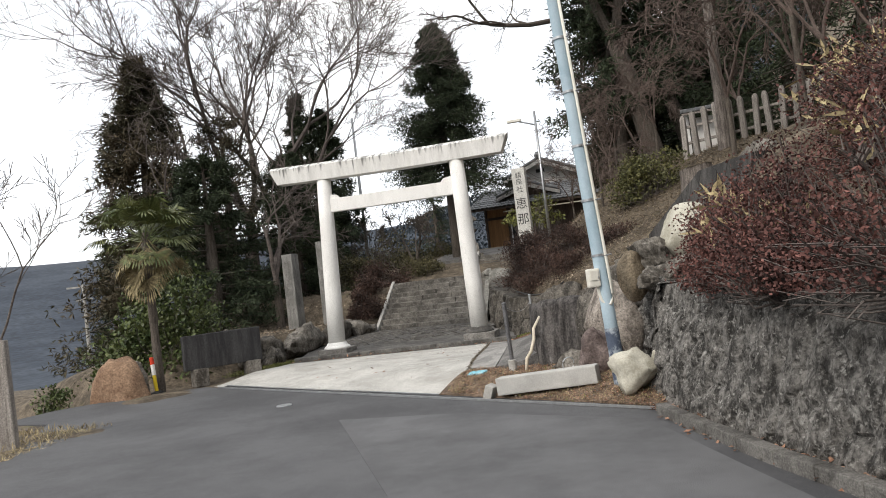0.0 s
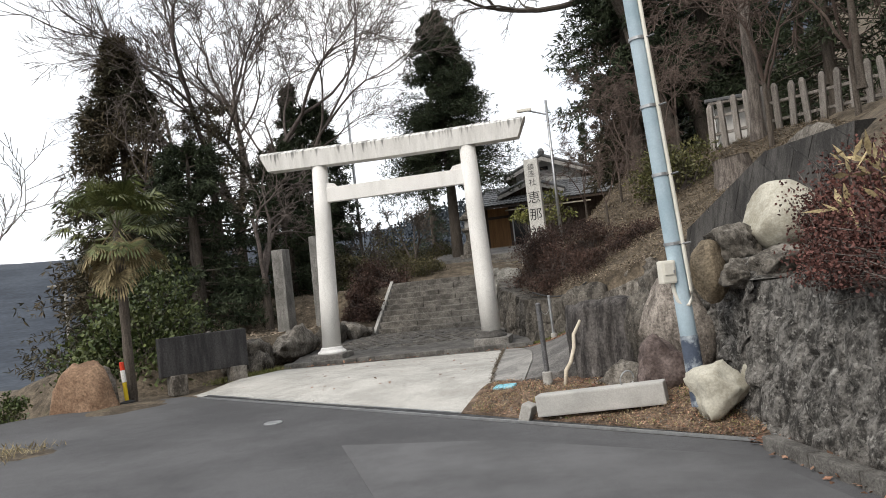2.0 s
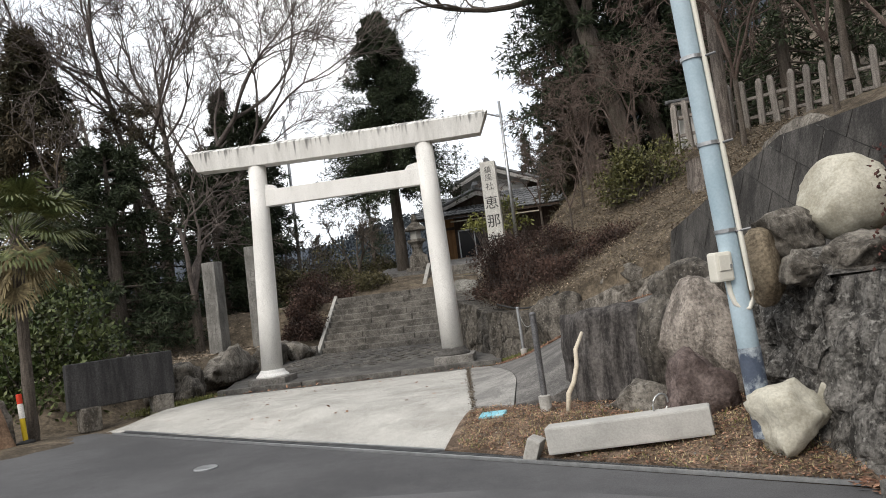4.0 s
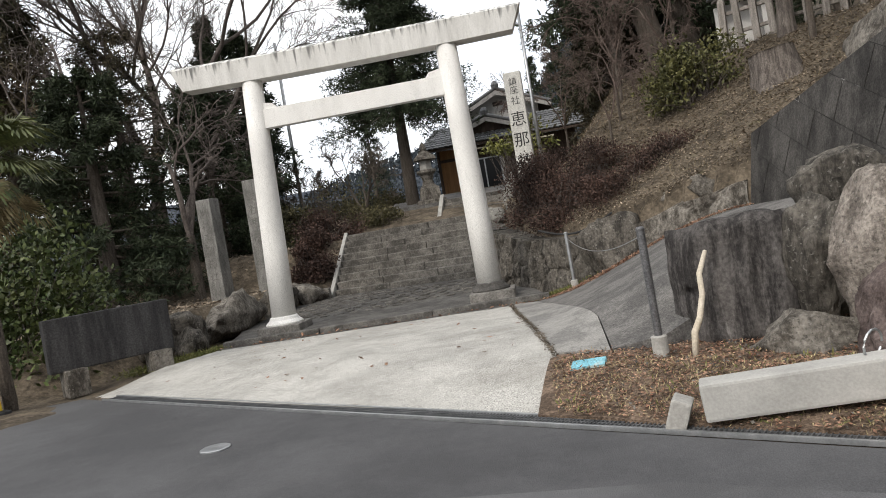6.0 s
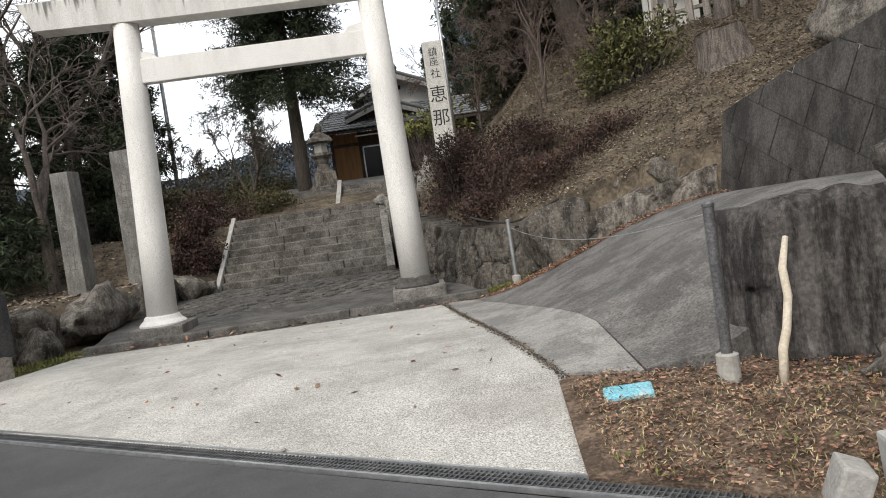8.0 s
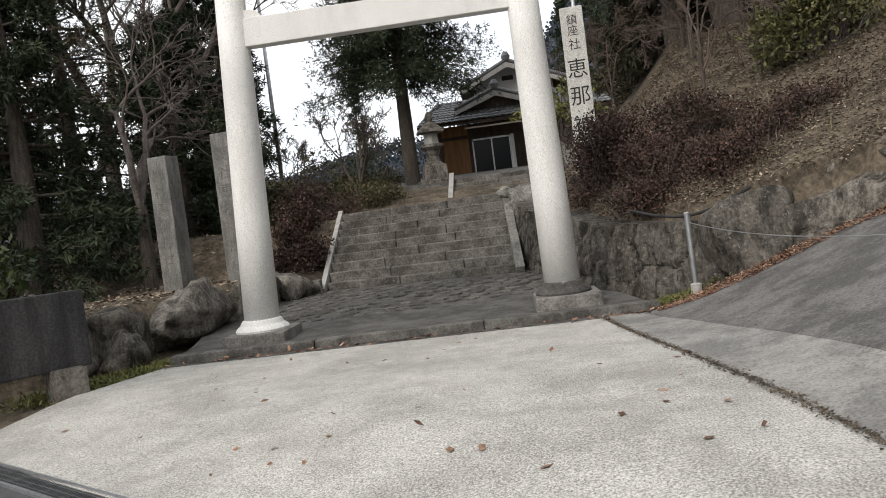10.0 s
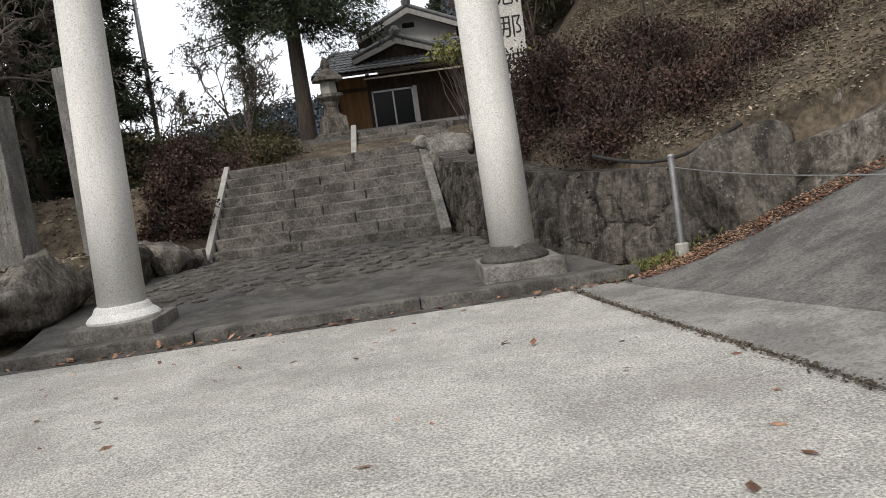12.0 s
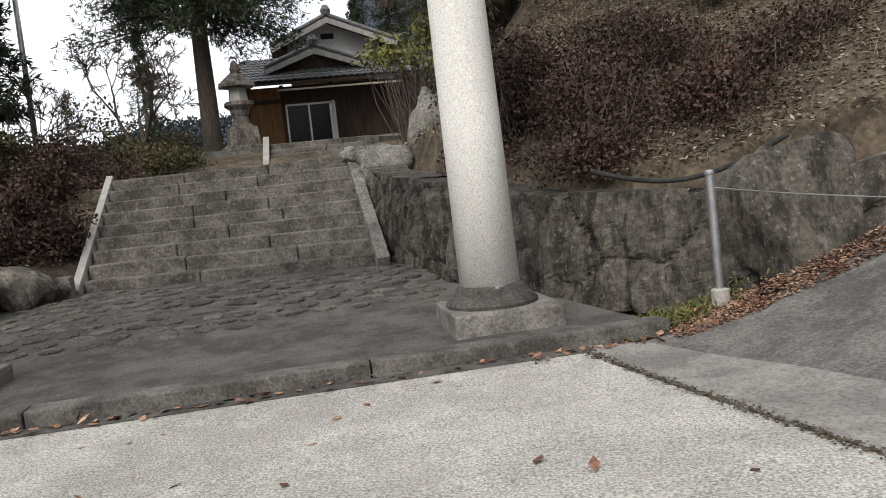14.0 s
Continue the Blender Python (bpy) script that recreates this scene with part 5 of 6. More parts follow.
def bush(name, base, size, seed, label, material, n=3000, leaf=0.05, twigs=60, category="shrub", width=0.4, lumps=14, twig_mat=None, low=0.0):
    """A shrub: twigs from the root into leafy lumps with gaps between."""
    rng = random.Random(seed)
    t = thing(name, label, category, pose(*base))
    tw, lf = Soup(), Soup()
    cs = []
    for _ in range(lumps):
        q = rand_dir(rng)
        q.z = abs(q.z)
        k = rng.uniform(0.45, 0.95)
        cs.append((Vector((q.x * size[0] / 2 * k, q.y * size[1] / 2 * k, low + q.z * size[2] * k)), rng.uniform(0.16, 0.34)))
    for i in range(twigs):
        c, r = rng.choice(cs)
        a = Vector((rng.uniform(-0.15, 0.15) * size[0], rng.uniform(-0.15, 0.15) * size[1], -0.1))
        b = c + rand_dir(rng) * r * size[2] * 0.9
        m = a.lerp(b, 0.5) + rand_dir(rng) * 0.12 * size[2]
        tw.limb(a, m, 0.014, 0.009, 4)
        tw.limb(m, b, 0.009, 0.004, 3)
    for i in range(n):
        c, r = rng.choice(cs)
        o = rand_dir(rng) * rng.random() ** 0.5 * r
        p = c + Vector((o.x * size[0], o.y * size[1], o.z * size[2]))
        if p.z < 0.0:
            p.z = rng.uniform(0, 0.2) * size[2]
        d = (rand_dir(rng) + Vector((0, 0, 0.4)) + o * 1.5).normalized()
        lf.leaf(p, d, rand_dir(rng), leaf * rng.uniform(0.7, 1.5), leaf * width * rng.uniform(0.7, 1.2))
    tw.mesh("twig_mass", twig_mat or M_TWIG, t)
    lf.mesh("leaves", material, t)
    return t


def palm(base, h, seed):
    rng = random.Random(seed)
    t = thing("palm_tree", "hairy-trunked fan palm with green and dry hanging fronds", "tree", pose(*base))
    s = Soup()
    pts = [Vector((0.02 * math.sin(k), 0.02 * math.cos(k * 1.3), -0.2 + (h + 0.2) * k / 10)) for k in range(11)]
    for k in range(10):
        s.limb(pts[k], pts[k + 1], 0.085 + 0.01 * (k % 2) + 0.01 * k / 10, 0.09 + 0.01 * ((k + 1) % 2), 10)
    s.mesh("trunk", M_BARK, t)

    def fronds(n, lo, hi, length, soup, drop):
        for i in range(n):
            a = rng.uniform(0, 2 * math.pi)
            el = rng.uniform(lo, hi)
            d = Vector((math.cos(a) * math.cos(el), math.sin(a) * math.cos(el), math.sin(el)))
            p0 = pts[-1] - Vector((0, 0, rng.uniform(0, 0.35)))
            st = length * rng.uniform(0.75, 1.1)
            hub = p0 + d * st + Vector((0, 0, -drop * st * 0.3))
            soup.limb(p0, hub, 0.014, 0.01, 4)
            side_v = d.cross(Vector((0, 0, 1))).normalized()
            upv = side_v.cross(d).normalized()
            for k in range(-13, 14):
                w = k / 13 * 1.9
                q = (d * math.cos(w) + side_v * math.sin(w) + upv * 0.25 * abs(math.sin(w))).normalized()
                ln = 0.62 * (1 - 0.25 * abs(k / 13)) * rng.uniform(0.85, 1.05)
                mid = hub + q * ln * 0.6
                soup.leaf(hub, q, upv, ln * 0.75, 0.027)
                q2 = (q + Vector((0, 0, -rng.uniform(0.3, 1.1) - drop))).normalized()
                soup.leaf(mid, q2, upv, ln * 0.5, 0.02)

    g, dry = Soup(), Soup()
    fronds(34, -0.35, 1.35, 0.95, g, 0.25)
    g.mesh("fronds", M_PALM, t)
    fronds(10, -1.3, -0.5, 0.75, dry, 0.6)
    dry.mesh("dry_fronds", M_PALM_DRY, t, "straw-coloured dead hanging fronds")


palm((-4.95, -3.75, -0.4), 3.75, 3)
conifer("cedar_tree", (-11.6, 6.6, -0.5), 11.9, 7.4, 51, "tall dark cedar with brownish foliage", M_NEEDLE_B, 0.32, 0.05, n=230, clumps=56, taper=0.85)
conifer("cedar_tree", (-1.66, 16.6, 1.75), 12.2, 6.6, 52, "tall dark green cedar beside the shrine house", M_NEEDLE, 0.3, 0.37, n=310, taper=0.8, clumps=120, leaf=0.62)
conifer("cedar_tree", (-11.0, 21.0, 0.5), 12.5, 5.4, 53, "dark cedar behind the terrace", M_NEEDLE, 0.28, 0.1)
big_bare, _ = bare_tree("bare_tree", (-10.6, 13.0, 0.2), 18.0, 0.24, 61, "large bare deciduous tree with spreading twigs", levels=6, trunk=0.3, split=4, up=0.1, material=M_TWIG, bend=0.4)
copy_thing(big_bare, pose(-9.4, 13.8, 0.2, 0, 0, 105) @ Matrix.Scale(0.88, 4))
bare_tree("bare_tree", (-3.0, 13.6, 1.6), 3.8, 0.1, 62, "small bare plum tree beside the stairs", levels=6, trunk=0.22, split=3, up=0.0, material=M_BARK, bend=0.4)
bare_tree("bare_tree", (-6.0, 17.5, 1.2), 4.2, 0.1, 63, "small bare tree on the terrace", levels=6, trunk=0.2, split=3, up=0.05, material=M_BARK, bend=0.4)
bare_tree("bare_tree", (-12.0, -1.4, -2.8), 11.0, 0.07, 64, "thin bare sapling by the valley edge", levels=5, trunk=0.3, split=3, material=M_TWIG)
bare_tree("bare_tree", (-9.2, 8.2, 0.2), 9.5, 0.22, 65, "twiggy brown half-bare tree among the evergreens", levels=6, trunk=0.25, split=3, up=0.12, material=M_TWIG, bend=0.4)
bare_tree("bare_tree", (-5.9, 5.0, 0.5), 6.5, 0.14, 66, "thin bare tree with tangled twigs on the terrace", levels=6, trunk=0.3, split=3, up=0.0, material=M_TWIG, bend=0.45)
bush("broadleaf_evergreen", (-6.3, -1.6, -0.3), (3.2, 2.6, 3.0), 71, "dense dark broadleaf evergreen behind the palm", M_LEAF, 9000, 0.11, 80, "tree", 0.35, 26)
for i, (x, y, w, h) in enumerate(((-7.9, 4.4, 4.6, 6.4), (-9.5, 9.0, 6.5, 9.0), (-6.9, 9.4, 4.2, 7.0))):
    conifer("evergreen_tree", (x, y, 0.2), h, w, 80 + i, "dark bushy evergreen on the terrace", M_NEEDLE_B if i == 1 else M_NEEDLE, 0.3, 0.12, taper=0.5, droop=0.2, clumps=40 if i == 1 else 120, leaf=0.72)
conifer("cedar_tree", (-8.4, 17.5, 0.9), 10.0, 4.6, 54, "dark cedar at the back of the terrace", M_NEEDLE, 0.25, 0.08, taper=0.6)
conifer("evergreen_tree", (6.6, 11.8, 3.4), 14.0, 5.6, 55, "dense dark evergreen above the shrine house", M_NEEDLE, 0.3, 0.3, n=230, clumps=56, taper=0.4)
# azaleas and other shrubs
for i, (x, y, z, sx, sy, sz) in enumerate(((3.6, 1.5, 0.75, 1.9, 1.7, 1.3), (4.7, 0.7, 0.75, 2.0, 1.5, 1.1), (3.2, 2.9, 1.0, 1.7, 1.6, 1.5), (4.5, 2.4, 1.4, 2.2, 1.8, 1.1), (5.6, 1.4, 1.6, 1.4, 1.2, 0.8))):
    bush("azalea", (x, y, z), (sx, sy, sz), 90 + i, "dense winter-brown azalea shrub on the bank", M_LEAF_R, 13000, 0.042, 300, lumps=20)
for i, (x, y, z, sx, sy, sz) in enumerate(((6.95, -10.75, 0.95, 1.5, 1.7, 1.3), (7.15, -12.0, 0.95, 2.0, 2.2, 1.35), (7.7, -13.8, 1.0, 2.1, 2.4, 1.45), (8.7, -16.0, 1.2, 2.2, 2.6, 1.6), (8.7, -12.4, 1.9, 2.6, 2.8, 1.7), (9.0, -15.0, 2.0, 2.6, 2.8, 1.8), (8.6, -10.8, 2.0, 2.0, 2.0, 1.2))):
    bush("azalea", (x, y, z), (sx, sy, sz), 95 + i, "wine-brown azalea shrub hanging over the rubble wall", M_LEAF_W, 20000, 0.03, 800, lumps=24, twig_mat=M_TWIG)
for i, (x, y, z, sx, sy, sz) in enumerate(((-2.95, 5.3, 0.4, 1.2, 1.4, 1.0), (-3.1, 7.0, 0.9, 1.6, 1.8, 1.1), (-3.3, 9.4, 1.3, 2.2, 2.0, 1.3), (-2.3, 11.6, 1.5, 2.0, 1.8, 1.2), (-5.2, 11.0, 1.2, 3.0, 2.4, 1.8), (-4.2, 15.0, 1.4, 3.4, 2.6, 2.2), (-7.0, 15.5, 1.0, 4.0, 3.0, 2.4))):
    bush("azalea" if i < 4 else "evergreen_shrub", (x, y, z), (sx, sy, sz), 110 + i, "brown winter azalea beside the stairs" if i < 4 else "dull green brush on the terrace", M_LEAF_R if i < 3 else M_BRUSH, 6000, 0.06 if i < 4 else 0.09, 140)
bush("azalea", (6.78, -10.5, 1.1), (0.9, 0.9, 0.85), 102, "wine-brown azalea shrub hanging over the rubble wall", M_LEAF_W, 12000, 0.03, 300, lumps=16)
bush("evergreen_shrub", (-4.6, 19.0, 1.1), (5.0, 3.0, 3.0), 123, "broad olive-brown thicket beyond the terrace", M_BRUSH, 16000, 0.085, 500)
bush("evergreen_shrub", (-8.2, 22.5, 0.6), (6.5, 4.0, 3.6), 124, "broad olive-brown thicket beyond the terrace", M_BRUSH, 16000, 0.1, 500)
bush("evergreen_shrub", (6.9, 3.4, 2.9), (2.2, 2.0, 1.7), 120, "leafy olive-green camellia on the hillside", M_LEAF_O, 7500, 0.085, 140, width=0.28, lumps=22)
bush("evergreen_shrub", (2.9, 8.4, 1.6), (2.2, 1.5, 1.3), 121, "thin yellow-green shrub on bare stems before the shrine house", M_LEAF_Y, 900, 0.12, 120, width=0.28, low=1.4, lumps=9)
bush("evergreen_shrub", (9.2, -9.4, 2.6), (2.2, 2.0, 1.3), 122, "dwarf bamboo with pale-edged leaves on the bank", M_STRAW, 900, 0.2, 60, width=0.14)

# trees on the hillside


def leafy_tree(name, base, h, r, seed, label, lean, trunk=0.45, leaves=14, material=None, leaf=0.22):
    t, tips = bare_tree(name, base, h, r, seed, label, levels=4, lean=lean, trunk=trunk, split=3, up=0.0)
    rng = random.Random(seed)
    sp = Soup()
    for p, d in tips:
        for _ in range(leaves):
            c = p + rand_dir(rng) * rng.uniform(0, 0.55)
            sp.leaf(c, (rand_dir(rng) + Vector((0, 0, -0.3))).normalized(), rand_dir(rng), leaf * rng.uniform(0.7, 1.4), leaf * 0.22)
    sp.mesh("crown", material or M_NEEDLE, t)
    return t


leafy_tree("evergreen_tree", (7.9, 10.4, 4.4), 13.0, 0.36, 131, "large leaning evergreen with a pale trunk on the hill", (-0.2, 0.0), 0.45, 60, leaf=0.15)
conifer("evergreen_tree", (9.9, 14.5, 5.0), 13.0, 8.0, 132, "large dark evergreen on the hill", M_NEEDLE, 0.35, 0.08, n=240, clumps=60, taper=0.45)
conifer("evergreen_tree", (6.6, 14.0, 3.6), 9.0, 4.5, 133, "dark evergreen on the hill behind the street lamp", M_NEEDLE_B, 0.25, 0.1, taper=0.6)
limb_tree = thing("bare_tree", "old bare tree whose crooked limb hangs out over the path", "tree", pose(9.6, 12.2, 4.6))
sp, tips, rng = Soup(), [], random.Random(7)
sp.limb(Vector((0, 0, -0.4)), Vector((-1.2, -0.2, 3.8)), 0.34, 0.26, 12)
sp.limb(Vector((-1.2, -0.2, 3.8)), Vector((-3.6, -0.4, 7.1)), 0.26, 0.17, 12)
sp.mesh("trunk", M_BARK, limb_tree, smooth=True)
sp = Soup()
grow(sp, rng, Vector((-3.6, -0.4, 7.1)), Vector((-1, -0.1, 0.04)).normalized(), 4.2, 0.13, 4, tips, -0.1, 0.5, 3, 0.6, 5)
grow(sp, rng, Vector((-3.6, -0.4, 7.1)), Vector((-0.4, 0.2, 1)).normalized(), 3.0, 0.13, 4, tips, 0.1, 0.4, 2, 0.62, 5)
sp.mesh("branchwork", M_BARK, limb_tree)
red0, _ = bare_tree("bare_tree", (10.2, -1.0, 4.6), 7.0, 0.075, 141, "bare hillside tree with dense reddish drooping twigs", levels=6, trunk=0.3, split=3, up=-0.12, material=M_TWIG_R, bend=0.35)
for i, (x, y, sc, rz) in enumerate(((11.8, -4.2, 1.05, 70), (9.2, 2.6, 0.95, 150), (13.2, 1.5, 1.2, 210), (12.4, -8.0, 1.0, 300), (10.2, 6.6, 0.9, 20), (13.6, -12.0, 1.05, 100), (5.9, 7.5, 0.62, 40), (4.4, 9.5, 0.55, 130), (5.0, 3.6, 0.42, 250), (6.9, 5.8, 0.6, 60), (7.6, 7.8, 0.75, 110), (6.2, 9.3, 0.7, 200), (5.5, 5.4, 0.5, 310), (6.1, 3.9, 0.35, 20), (14.5, 6.0, 1.3, 330), (9.9, -4.0, 0.8, 15), (10.6, -7.0, 0.85, 190), (11.2, -10.0, 0.85, 260), (10.8, 1.2, 0.9, 80))):
    copy_thing(red0, pose(x, y, height(x, y) - 0.1, 0, 0, rz) @ Matrix.Scale(sc, 4))
brown_trunk = thing("cedar_tree", "straight brown cedar trunk before the hill fence", "tree", pose(9.2, 4.0, height(9.2, 4.0)))
sp = Soup()
sp.limb(Vector((0, 0, -0.4)), Vector((0.02, 0, 0.5)), 0.26, 0.17, 14)
sp.limb(Vector((0.02, 0, 0.5)), Vector((0.1, 0.05, 9.0)), 0.17, 0.11, 14)
sp.mesh("trunk", M_STUMP, brown_trunk, smooth=True)
con0 = conifer("cedar_tree", (11.5, 15.5, 5.0), 12.0, 5.0, 151, "dark cedar in the wood behind the shrine house", M_NEEDLE, 0.25, 0.1, clumps=22)
for i, (x, y, sc) in enumerate(((7.0, 30, 0.8), (5.8, 32, 0.8), (8.0, 27, 0.9), (9.6, 30.5, 0.9), (9.5, 34, 0.9), (12.5, 27, 1.0), (15, 20, 1.1), (16, 12, 1.1), (13.2, 10.5, 1.0), (18, 6, 1.1), (17, 0.5, 1.0), (18.5, -5.5, 1.0), (18, -11, 1.0), (11, 22, 0.9), (4.6, 37, 0.75), (20, 16, 1.2), (14, 36, 1.0), (-6.5, 34, 0.62), (-13, 30, 0.7), (-17, 22, 0.8), (-19, 14, 0.8))):
    copy_thing(con0, pose(x, y, height(x, y) - 0.2, 0, 0, i * 47) @ Matrix.Scale(sc, 4))

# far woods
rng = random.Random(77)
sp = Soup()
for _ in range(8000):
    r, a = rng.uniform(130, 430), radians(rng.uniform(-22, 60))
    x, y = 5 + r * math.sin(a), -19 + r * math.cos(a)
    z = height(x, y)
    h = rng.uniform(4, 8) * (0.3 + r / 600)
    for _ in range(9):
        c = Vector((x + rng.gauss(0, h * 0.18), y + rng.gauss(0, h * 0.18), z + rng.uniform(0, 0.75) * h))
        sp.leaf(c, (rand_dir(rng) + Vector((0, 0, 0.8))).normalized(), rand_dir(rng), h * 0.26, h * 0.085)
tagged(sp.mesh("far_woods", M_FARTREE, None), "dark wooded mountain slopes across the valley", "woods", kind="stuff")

# power poles down in the valley
for x, y, h in ((-37.3, 27.0, 7.8), (-47.4, 48, 10.2)):
    p = thing("power_pole", "grey concrete power pole with cross arms in the valley", "pole", pose(x, y, height(x, y), 0, 0, 20))
    bm = bmesh.new()
    tube(bm, [(0, 0, 0), (0, 0, h)], [0.22, 0.15], 12)
    part("shaft", bm, M_SLAB, p)
    for dz, w in ((0.3, 3.2), (1.6, 1.6)):
        bm = bmesh.new()
        box(bm, (0, 0, h - dz), (w, 0.16, 0.16))
        part("cross_arm", bm, M_SLAB, p)

# clay mound under the palm, old post on the road's far edge
ob = part("clay_mound", rock_mesh((1.5, 1.3, 2.7), 160, 3, 0.04), M_CLAY, smooth=True)
ob.matrix_world = pose(-5.35, -4.55, -0.75)
tagged(ob, "bare orange-brown clay mound at the road's edge", "mound")
rock("terrace_rock", (-5.05, -4.35, -0.1), (0.45, 0.4, 1.1), 161, M_STONE, "grey upright stone against the clay mound", group="boulders edging the terrace")
bm = bmesh.new()
box(bm, (0, 0, 0.8), (0.34, 0.16, 1.8), bevel=0.02)
ob = part("old_post", bm, M_WOOD_GREY)
ob.matrix_world = pose(-3.72, -9.62, -0.4, 0, -1, 20)
tagged(ob, "weathered grey timber post on the grass edge", "post")
bush("evergreen_shrub", (-6.6, -5.2, -0.6), (0.9, 0.8, 0.8), 162, "small yellow-green shrub beside the clay mound", M_LEAF, 1500, 0.06, 30)

# ---------------------------------------------------------------- litter and small things


def scatter(name, label, n, place, size, material, seed, category="leaves", upright=0.25, width=0.35):
    rng = random.Random(seed)
    sp = Soup()
    for _ in range(n):
        p = place(rng)
        if p is None:
            continue
        d = Vector((rng.gauss(0, 1), rng.gauss(0, 1), rng.gauss(0, upright))).normalized()
        sp.leaf(p, d, Vector((rng.gauss(0, 0.35), rng.gauss(0, 0.35), 1)).normalized(), size * rng.uniform(0.6, 1.5), size * width * rng.uniform(0.7, 1.3))
    ob = sp.mesh(name, material, None)
    return tagged(ob, label, category, kind="stuff")


def on_hill(rng):
    x, y = rng.uniform(2.0, 10.5), rng.uniform(-1.6, 10.5)
    return Vector((x, y, height(x, y) + 0.02)) if x > float(np.interp(y, EDGE_Y, EDGE_X)) + 0.3 else None


def on_verge(rng):
    x, y = rng.uniform(2.85, 5.9), rng.uniform(-10.4, -6.4)
    t = (x - 2.64) / 2.7
    if y < -8.05 - t * 2.05 or (x < 3.9 and y > -6.75) or x < 2.76 + (y + 8.1) * 0.1:
        return None
    return Vector((x, y, verge_z(x, y) + 0.02))


def on_gutter(rng):
    y = rng.uniform(-22, -10.4)
    x = float(np.interp(y, (-22, -17.6, -13.5, -12.0, -10.4), (10.2, 8.52, 6.88, 6.26, 5.85))) + rng.gauss(0, 0.08)
    return Vector((x, y, G + 0.035))


def by_kerb(rng):
    return Vector((rng.uniform(-2.9, 3.2), -0.9 - abs(rng.gauss(0, 0.06)), -0.258))


def by_ramp(rng):
    k = rng.random()
    x, y = float(np.interp(k, (0, 0.35, 0.7, 1), (2.95, 3.6, 4.7, 6.1))), float(np.interp(k, (0, 0.35, 0.7, 1), (-0.85, -0.95, -1.35, -2.2)))
    y -= rng.uniform(-0.35, 0.25) * (1 - 0.5 * k)
    return Vector((x, y, max(height(x, y), apron_z(x, y) + ramp_z(x, y)) + 0.015))


scatter("fallen_leaves", "dry brown leaves covering the hillside", 52000, on_hill, 0.045, M_LITTER_P, 201)
scatter("fallen_leaves", "reddish dead leaves on the verge", 17000, on_verge, 0.026, M_LITTER, 202)
scatter("dry_grass", "short straw-coloured grass on the verge", 15000, lambda r: (lambda p: p if p and (off_road(p.x, p.y) < 1.2 or r.random() < 0.25) else None)(on_verge(r)), 0.035, M_STRAW, 203, "grass", 1.2, 0.1)
scatter("fallen_leaves", "brown leaves gathered at the foot of the rubble wall", 3500, on_gutter, 0.06, M_LITTER, 204)
scatter("fallen_leaves", "a few brown leaves along the kerb", 160, by_kerb, 0.07, M_LITTER, 205)
scatter("fallen_leaves", "red-brown leaves along the ramp", 6500, by_ramp, 0.029, M_LITTER, 206)
scatter("gravel", "dark crumbs and grit along the cracked joint", 2600, lambda r: (lambda y: (lambda x: Vector((x, y, apron_z(x, y) + ramp_z(x, y) + 0.007)))(float(np.interp(-y, (0.92, 4.39, 6.6), (2.33, 2.675, 2.9))) + r.gauss(0, 0.02 + 0.02 * abs(noise.noise(Vector((y * 3, 0, 5)))))))(r.uniform(-6.7, -0.95)), 0.016, M_EARTH, 208, "gravel", 0.3, 0.5)
scatter("dry_grass", "brown grass on the hillside", 16000, on_hill, 0.12, M_STRAW_D, 207, "grass", 1.4, 0.035)
bm = bmesh.new()
box(bm, (0, 0, 0), (0.3, 0.2, 0.05), bevel=0.02)
ob = part("valve_cover", bm, M_BLUE)
ob.matrix_world = pose(3.17, -7.3, -0.17, 8, -3, -12)
tagged(ob, "flaking sky-blue valve cover in the verge", "cover")

# road edge kerb below the rubble wall
rk = thing("road_kerb", "weathered concrete kerb stones along the road", "kerb", kind="structure")
line = [(5.82, -10.75), (6.01, -11.4), (6.56, -13.05), (6.93, -13.95), (7.55, -15.6), (8.3, -17.6), (9.9, -22.0)]
for (ax, ay), (bx, by) in zip(line, line[1:]):
    n = max(1, round(math.hypot(bx - ax, by - ay) / 0.6))
    for i in range(n):
        p = (ax + (bx - ax) * i / n, ay + (by - ay) * i / n, G + 0.05)
        q = (ax + (bx - ax) * (i + 0.985) / n, ay + (by - ay) * (i + 0.985) / n, G + 0.05)
        slab_between("kerb_stone", p, q, 0.13, 0.16, M_KERB, "", "", rk)

# cobbles before the stairs
cob = thing("cobbled_floor", "dark flat cobbles laid before the stairs", "pavement", kind="structure")
kinds = []
rng = random.Random(31)
for k in range(5):
    bm = bmesh.new()
    n = 7
    ring = [(0.5 * math.cos(i * 2 * math.pi / n + rng.uniform(-0.25, 0.25)) * rng.uniform(0.85, 1.1), 0.5 * math.sin(i * 2 * math.pi / n) * rng.uniform(0.85, 1.1)) for i in range(n)]
    lo = [bm.verts.new((x, y, -0.5)) for x, y in ring]
    mid = [bm.verts.new((x, y, 0.2)) for x, y in ring]
    top = [bm.verts.new((x * 0.82, y * 0.82, 0.5)) for x, y in ring]
    for a, b in ((lo, mid), (mid, top)):
        for i in range(n):
            bm.faces.new((a[i], a[(i + 1) % n], b[(i + 1) % n], b[i]))
    bm.faces.new(top)
    me = bpy.data.meshes.new("cobble")
    bm.to_mesh(me)
    bm.free()
    me.materials.append(M_COBBLE)
    kinds.append(me)
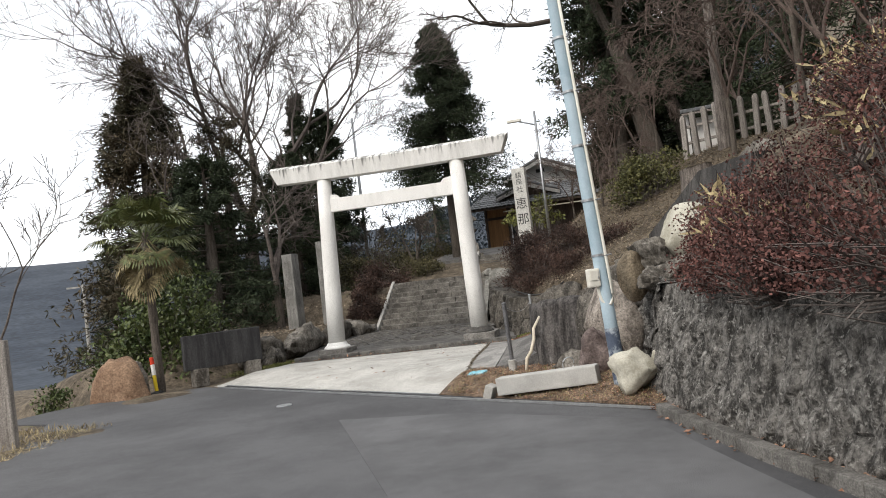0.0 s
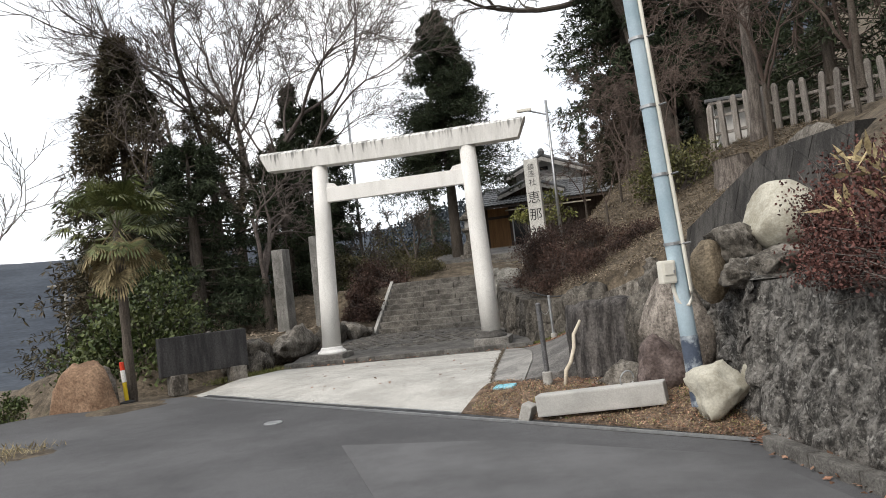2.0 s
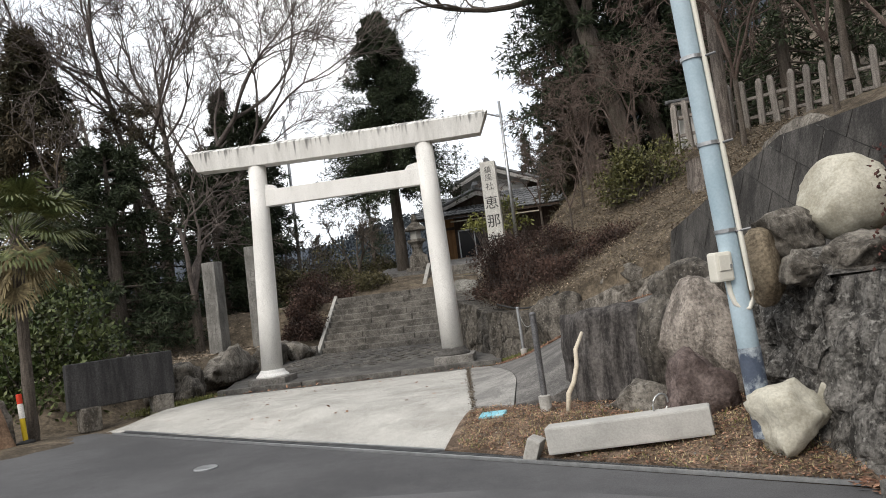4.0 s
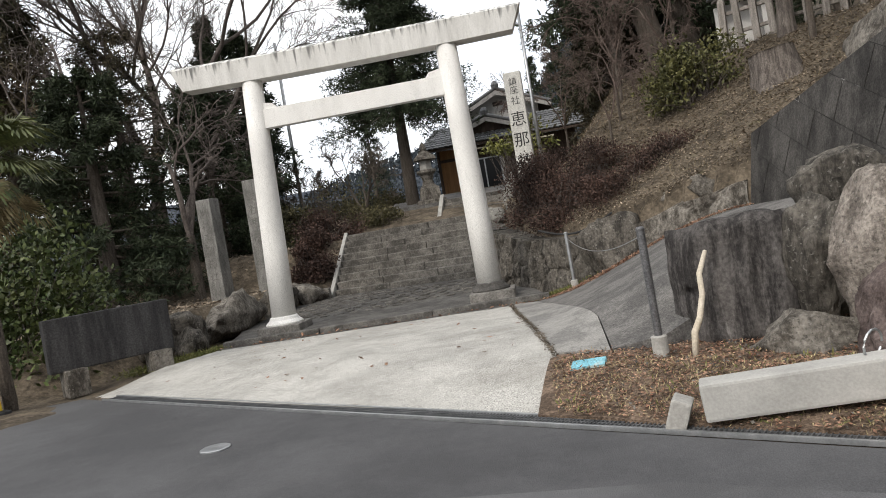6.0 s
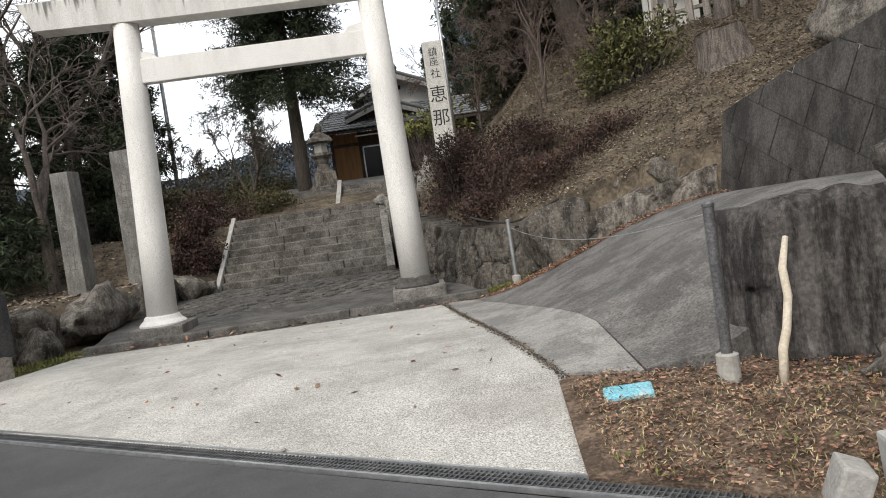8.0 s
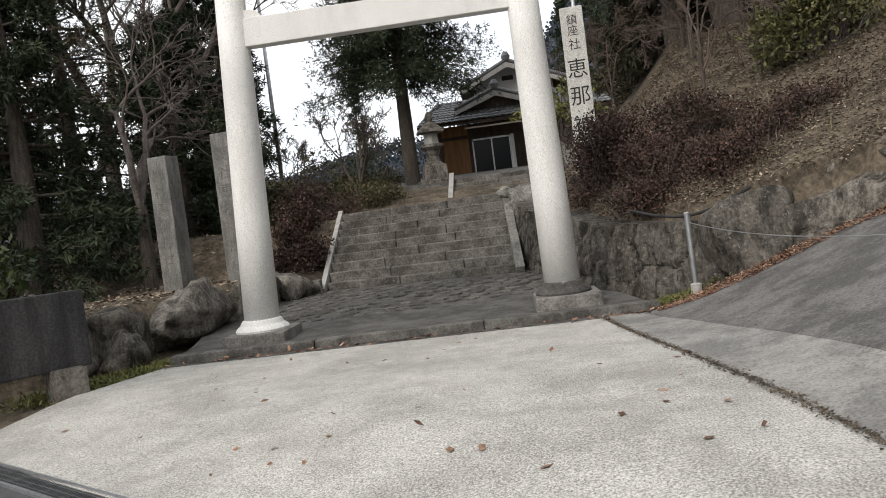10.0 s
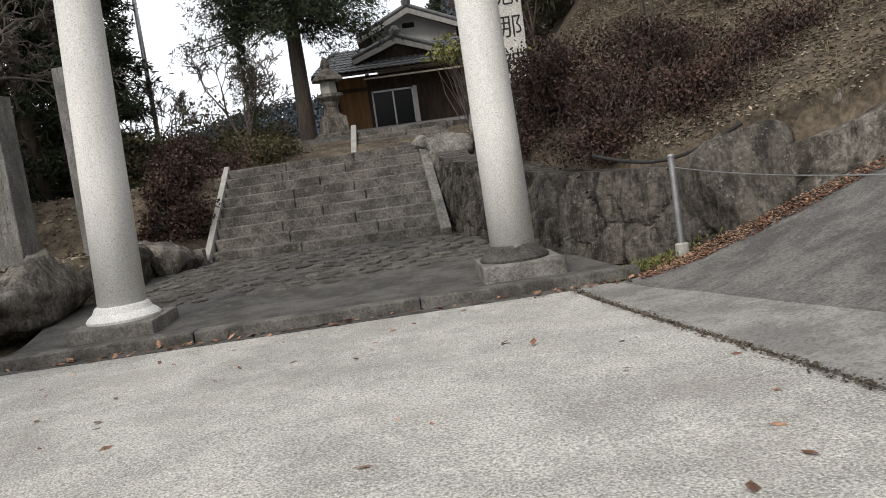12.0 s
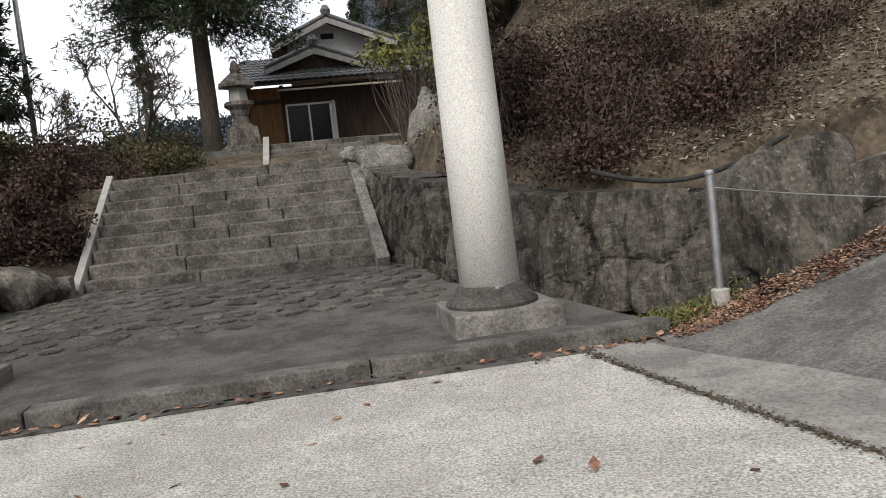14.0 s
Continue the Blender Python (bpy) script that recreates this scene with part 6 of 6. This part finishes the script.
for j in range(12):
    for i in range(15):
        x, y = -2.5 + i * 0.31 + rng.uniform(-0.04, 0.04) + (j % 2) * 0.15, 1.2 + j * 0.27 + rng.uniform(-0.04, 0.04)
        if y > 4.3 - 0.26 * (x + 2.2) or x > 1.95 or x < -2.75 or y < 1.15 + 0.25 * math.sin(x * 1.7):
            continue
        ob = new("cobble", rng.choice(kinds))
        ob.parent = cob
        ob.matrix_world = Matrix.Translation((x, y, -0.202 + 0.2 * smooth01(0, 4, y))) @ pose(0, 0, 0, rng.uniform(-4, 4), rng.uniform(-4, 4), rng.uniform(0, 360)) @ Matrix.Diagonal((0.29 * rng.uniform(0.7, 1.2), 0.25 * rng.uniform(0.8, 1.15), 0.034, 1))

# small things
bm = bmesh.new()
lathe(bm, [(0.13, 0), (0.13, 0.012), (0.12, 0.018)], 24)
ob = part("manhole_cover", bm, M_STEEL)
ob.matrix_world = pose(-0.04, -7.73, -0.347, 0, 0, 0)
tagged(ob, "small round steel cover in the asphalt", "cover")
bm = bmesh.new()
tube(bm, [(0.09 * math.cos(k * 0.45), 0, 0.07 + 0.09 * math.sin(k * 0.45)) for k in range(14)], [0.008] * 14, 8)
ob = part("wire_ring", bm, M_STEEL)
ob.matrix_world = pose(4.75, -9.02, 0.0, 10, 0, 35)
tagged(ob, "grey wire ring lying on the stone beam", "wire")
bm = bmesh.new()
tube(bm, [(3.0 + 1.3 * k / 12, 0.35 - 0.75 * k / 12, 0.88 - 0.2 * math.sin(math.pi * k / 12) + 0.12 * k / 12) for k in range(13)], [0.02] * 13, 8)
tagged(part("rubber_hose", bm, M_BLACK, smooth=True), "black hose sagging along the bank wall", "hose")
scatter("moss", "yellow-green moss and grass by the chain post", 2200, lambda r: (lambda x, y: Vector((x, y, max(height(x, y), apron_z(x, y) + ramp_z(x, y)) + 0.02)))(r.gauss(3.05, 0.28), r.gauss(-0.62, 0.12)), 0.05, M_MOSS, 211, "moss", 1.0, 0.15)
scatter("moss", "mossy grass at the foot of the terrace boulders", 4000, lambda r: (lambda k: Vector((-3.0 - 0.9 * k + r.gauss(0, 0.15), -0.6 - 1.6 * k + r.gauss(0, 0.2), -0.29)))(r.random()), 0.07, M_MOSS, 212, "moss", 1.0, 0.12)
scatter("dry_grass", "dry grass at the road's valley edge", 5000, lambda r: (lambda x, y: Vector((x, y, height(x, y) + 0.01)))(r.uniform(-5.5, -2.9), r.uniform(-12.5, -8.2)), 0.12, M_STRAW, 213, "grass", 1.4, 0.05)
scatter("fallen_leaves", "scattered dead leaves and twigs on the pale apron", 70, lambda r: (lambda x, y: Vector((x, y, apron_z(x, y) + 0.008)) if off_road(x, y) > 0.2 else None)(r.uniform(-2.5, 2.5), r.uniform(-7.2, -1.2)), 0.06, M_LITTER, 214)


def on_terrace(rng):
    x, y = rng.uniform(-9, -2.4), rng.uniform(-0.5, 13)
    return Vector((x, y, height(x, y) + 0.015)) if side(x, y, -2.4, 4.6, -4.7, -1.6) < -0.2 else None


scatter("fallen_leaves", "dull brown leaves on the terrace", 9000, on_terrace, 0.07, M_LITTER_P, 221)
scatter("gravel", "small grey stones and bark bits on the verge", 1500, on_verge, 0.025, M_STONE, 222, "gravel", 0.6, 0.5)
scatter("green_grass", "small green weeds among the verge leaves", 1800, lambda r: (lambda p: p if p and noise.noise(p * 2.2) > 0.12 else None)(on_verge(r)), 0.06, M_MOSS, 223, "grass", 1.3, 0.1)
for i, (x, y, z) in enumerate(((6.75, -11.3, 1.5), (6.95, -12.3, 1.35), (7.5, -12.9, 2.0))):
    bush("dwarf_bamboo", (x, y, z), (0.6, 0.6, 0.5), 230 + i, "pale-edged dwarf bamboo leaves among the azaleas", M_STRAW, 60, 0.17, 8, "bamboo", 0.13, 4)
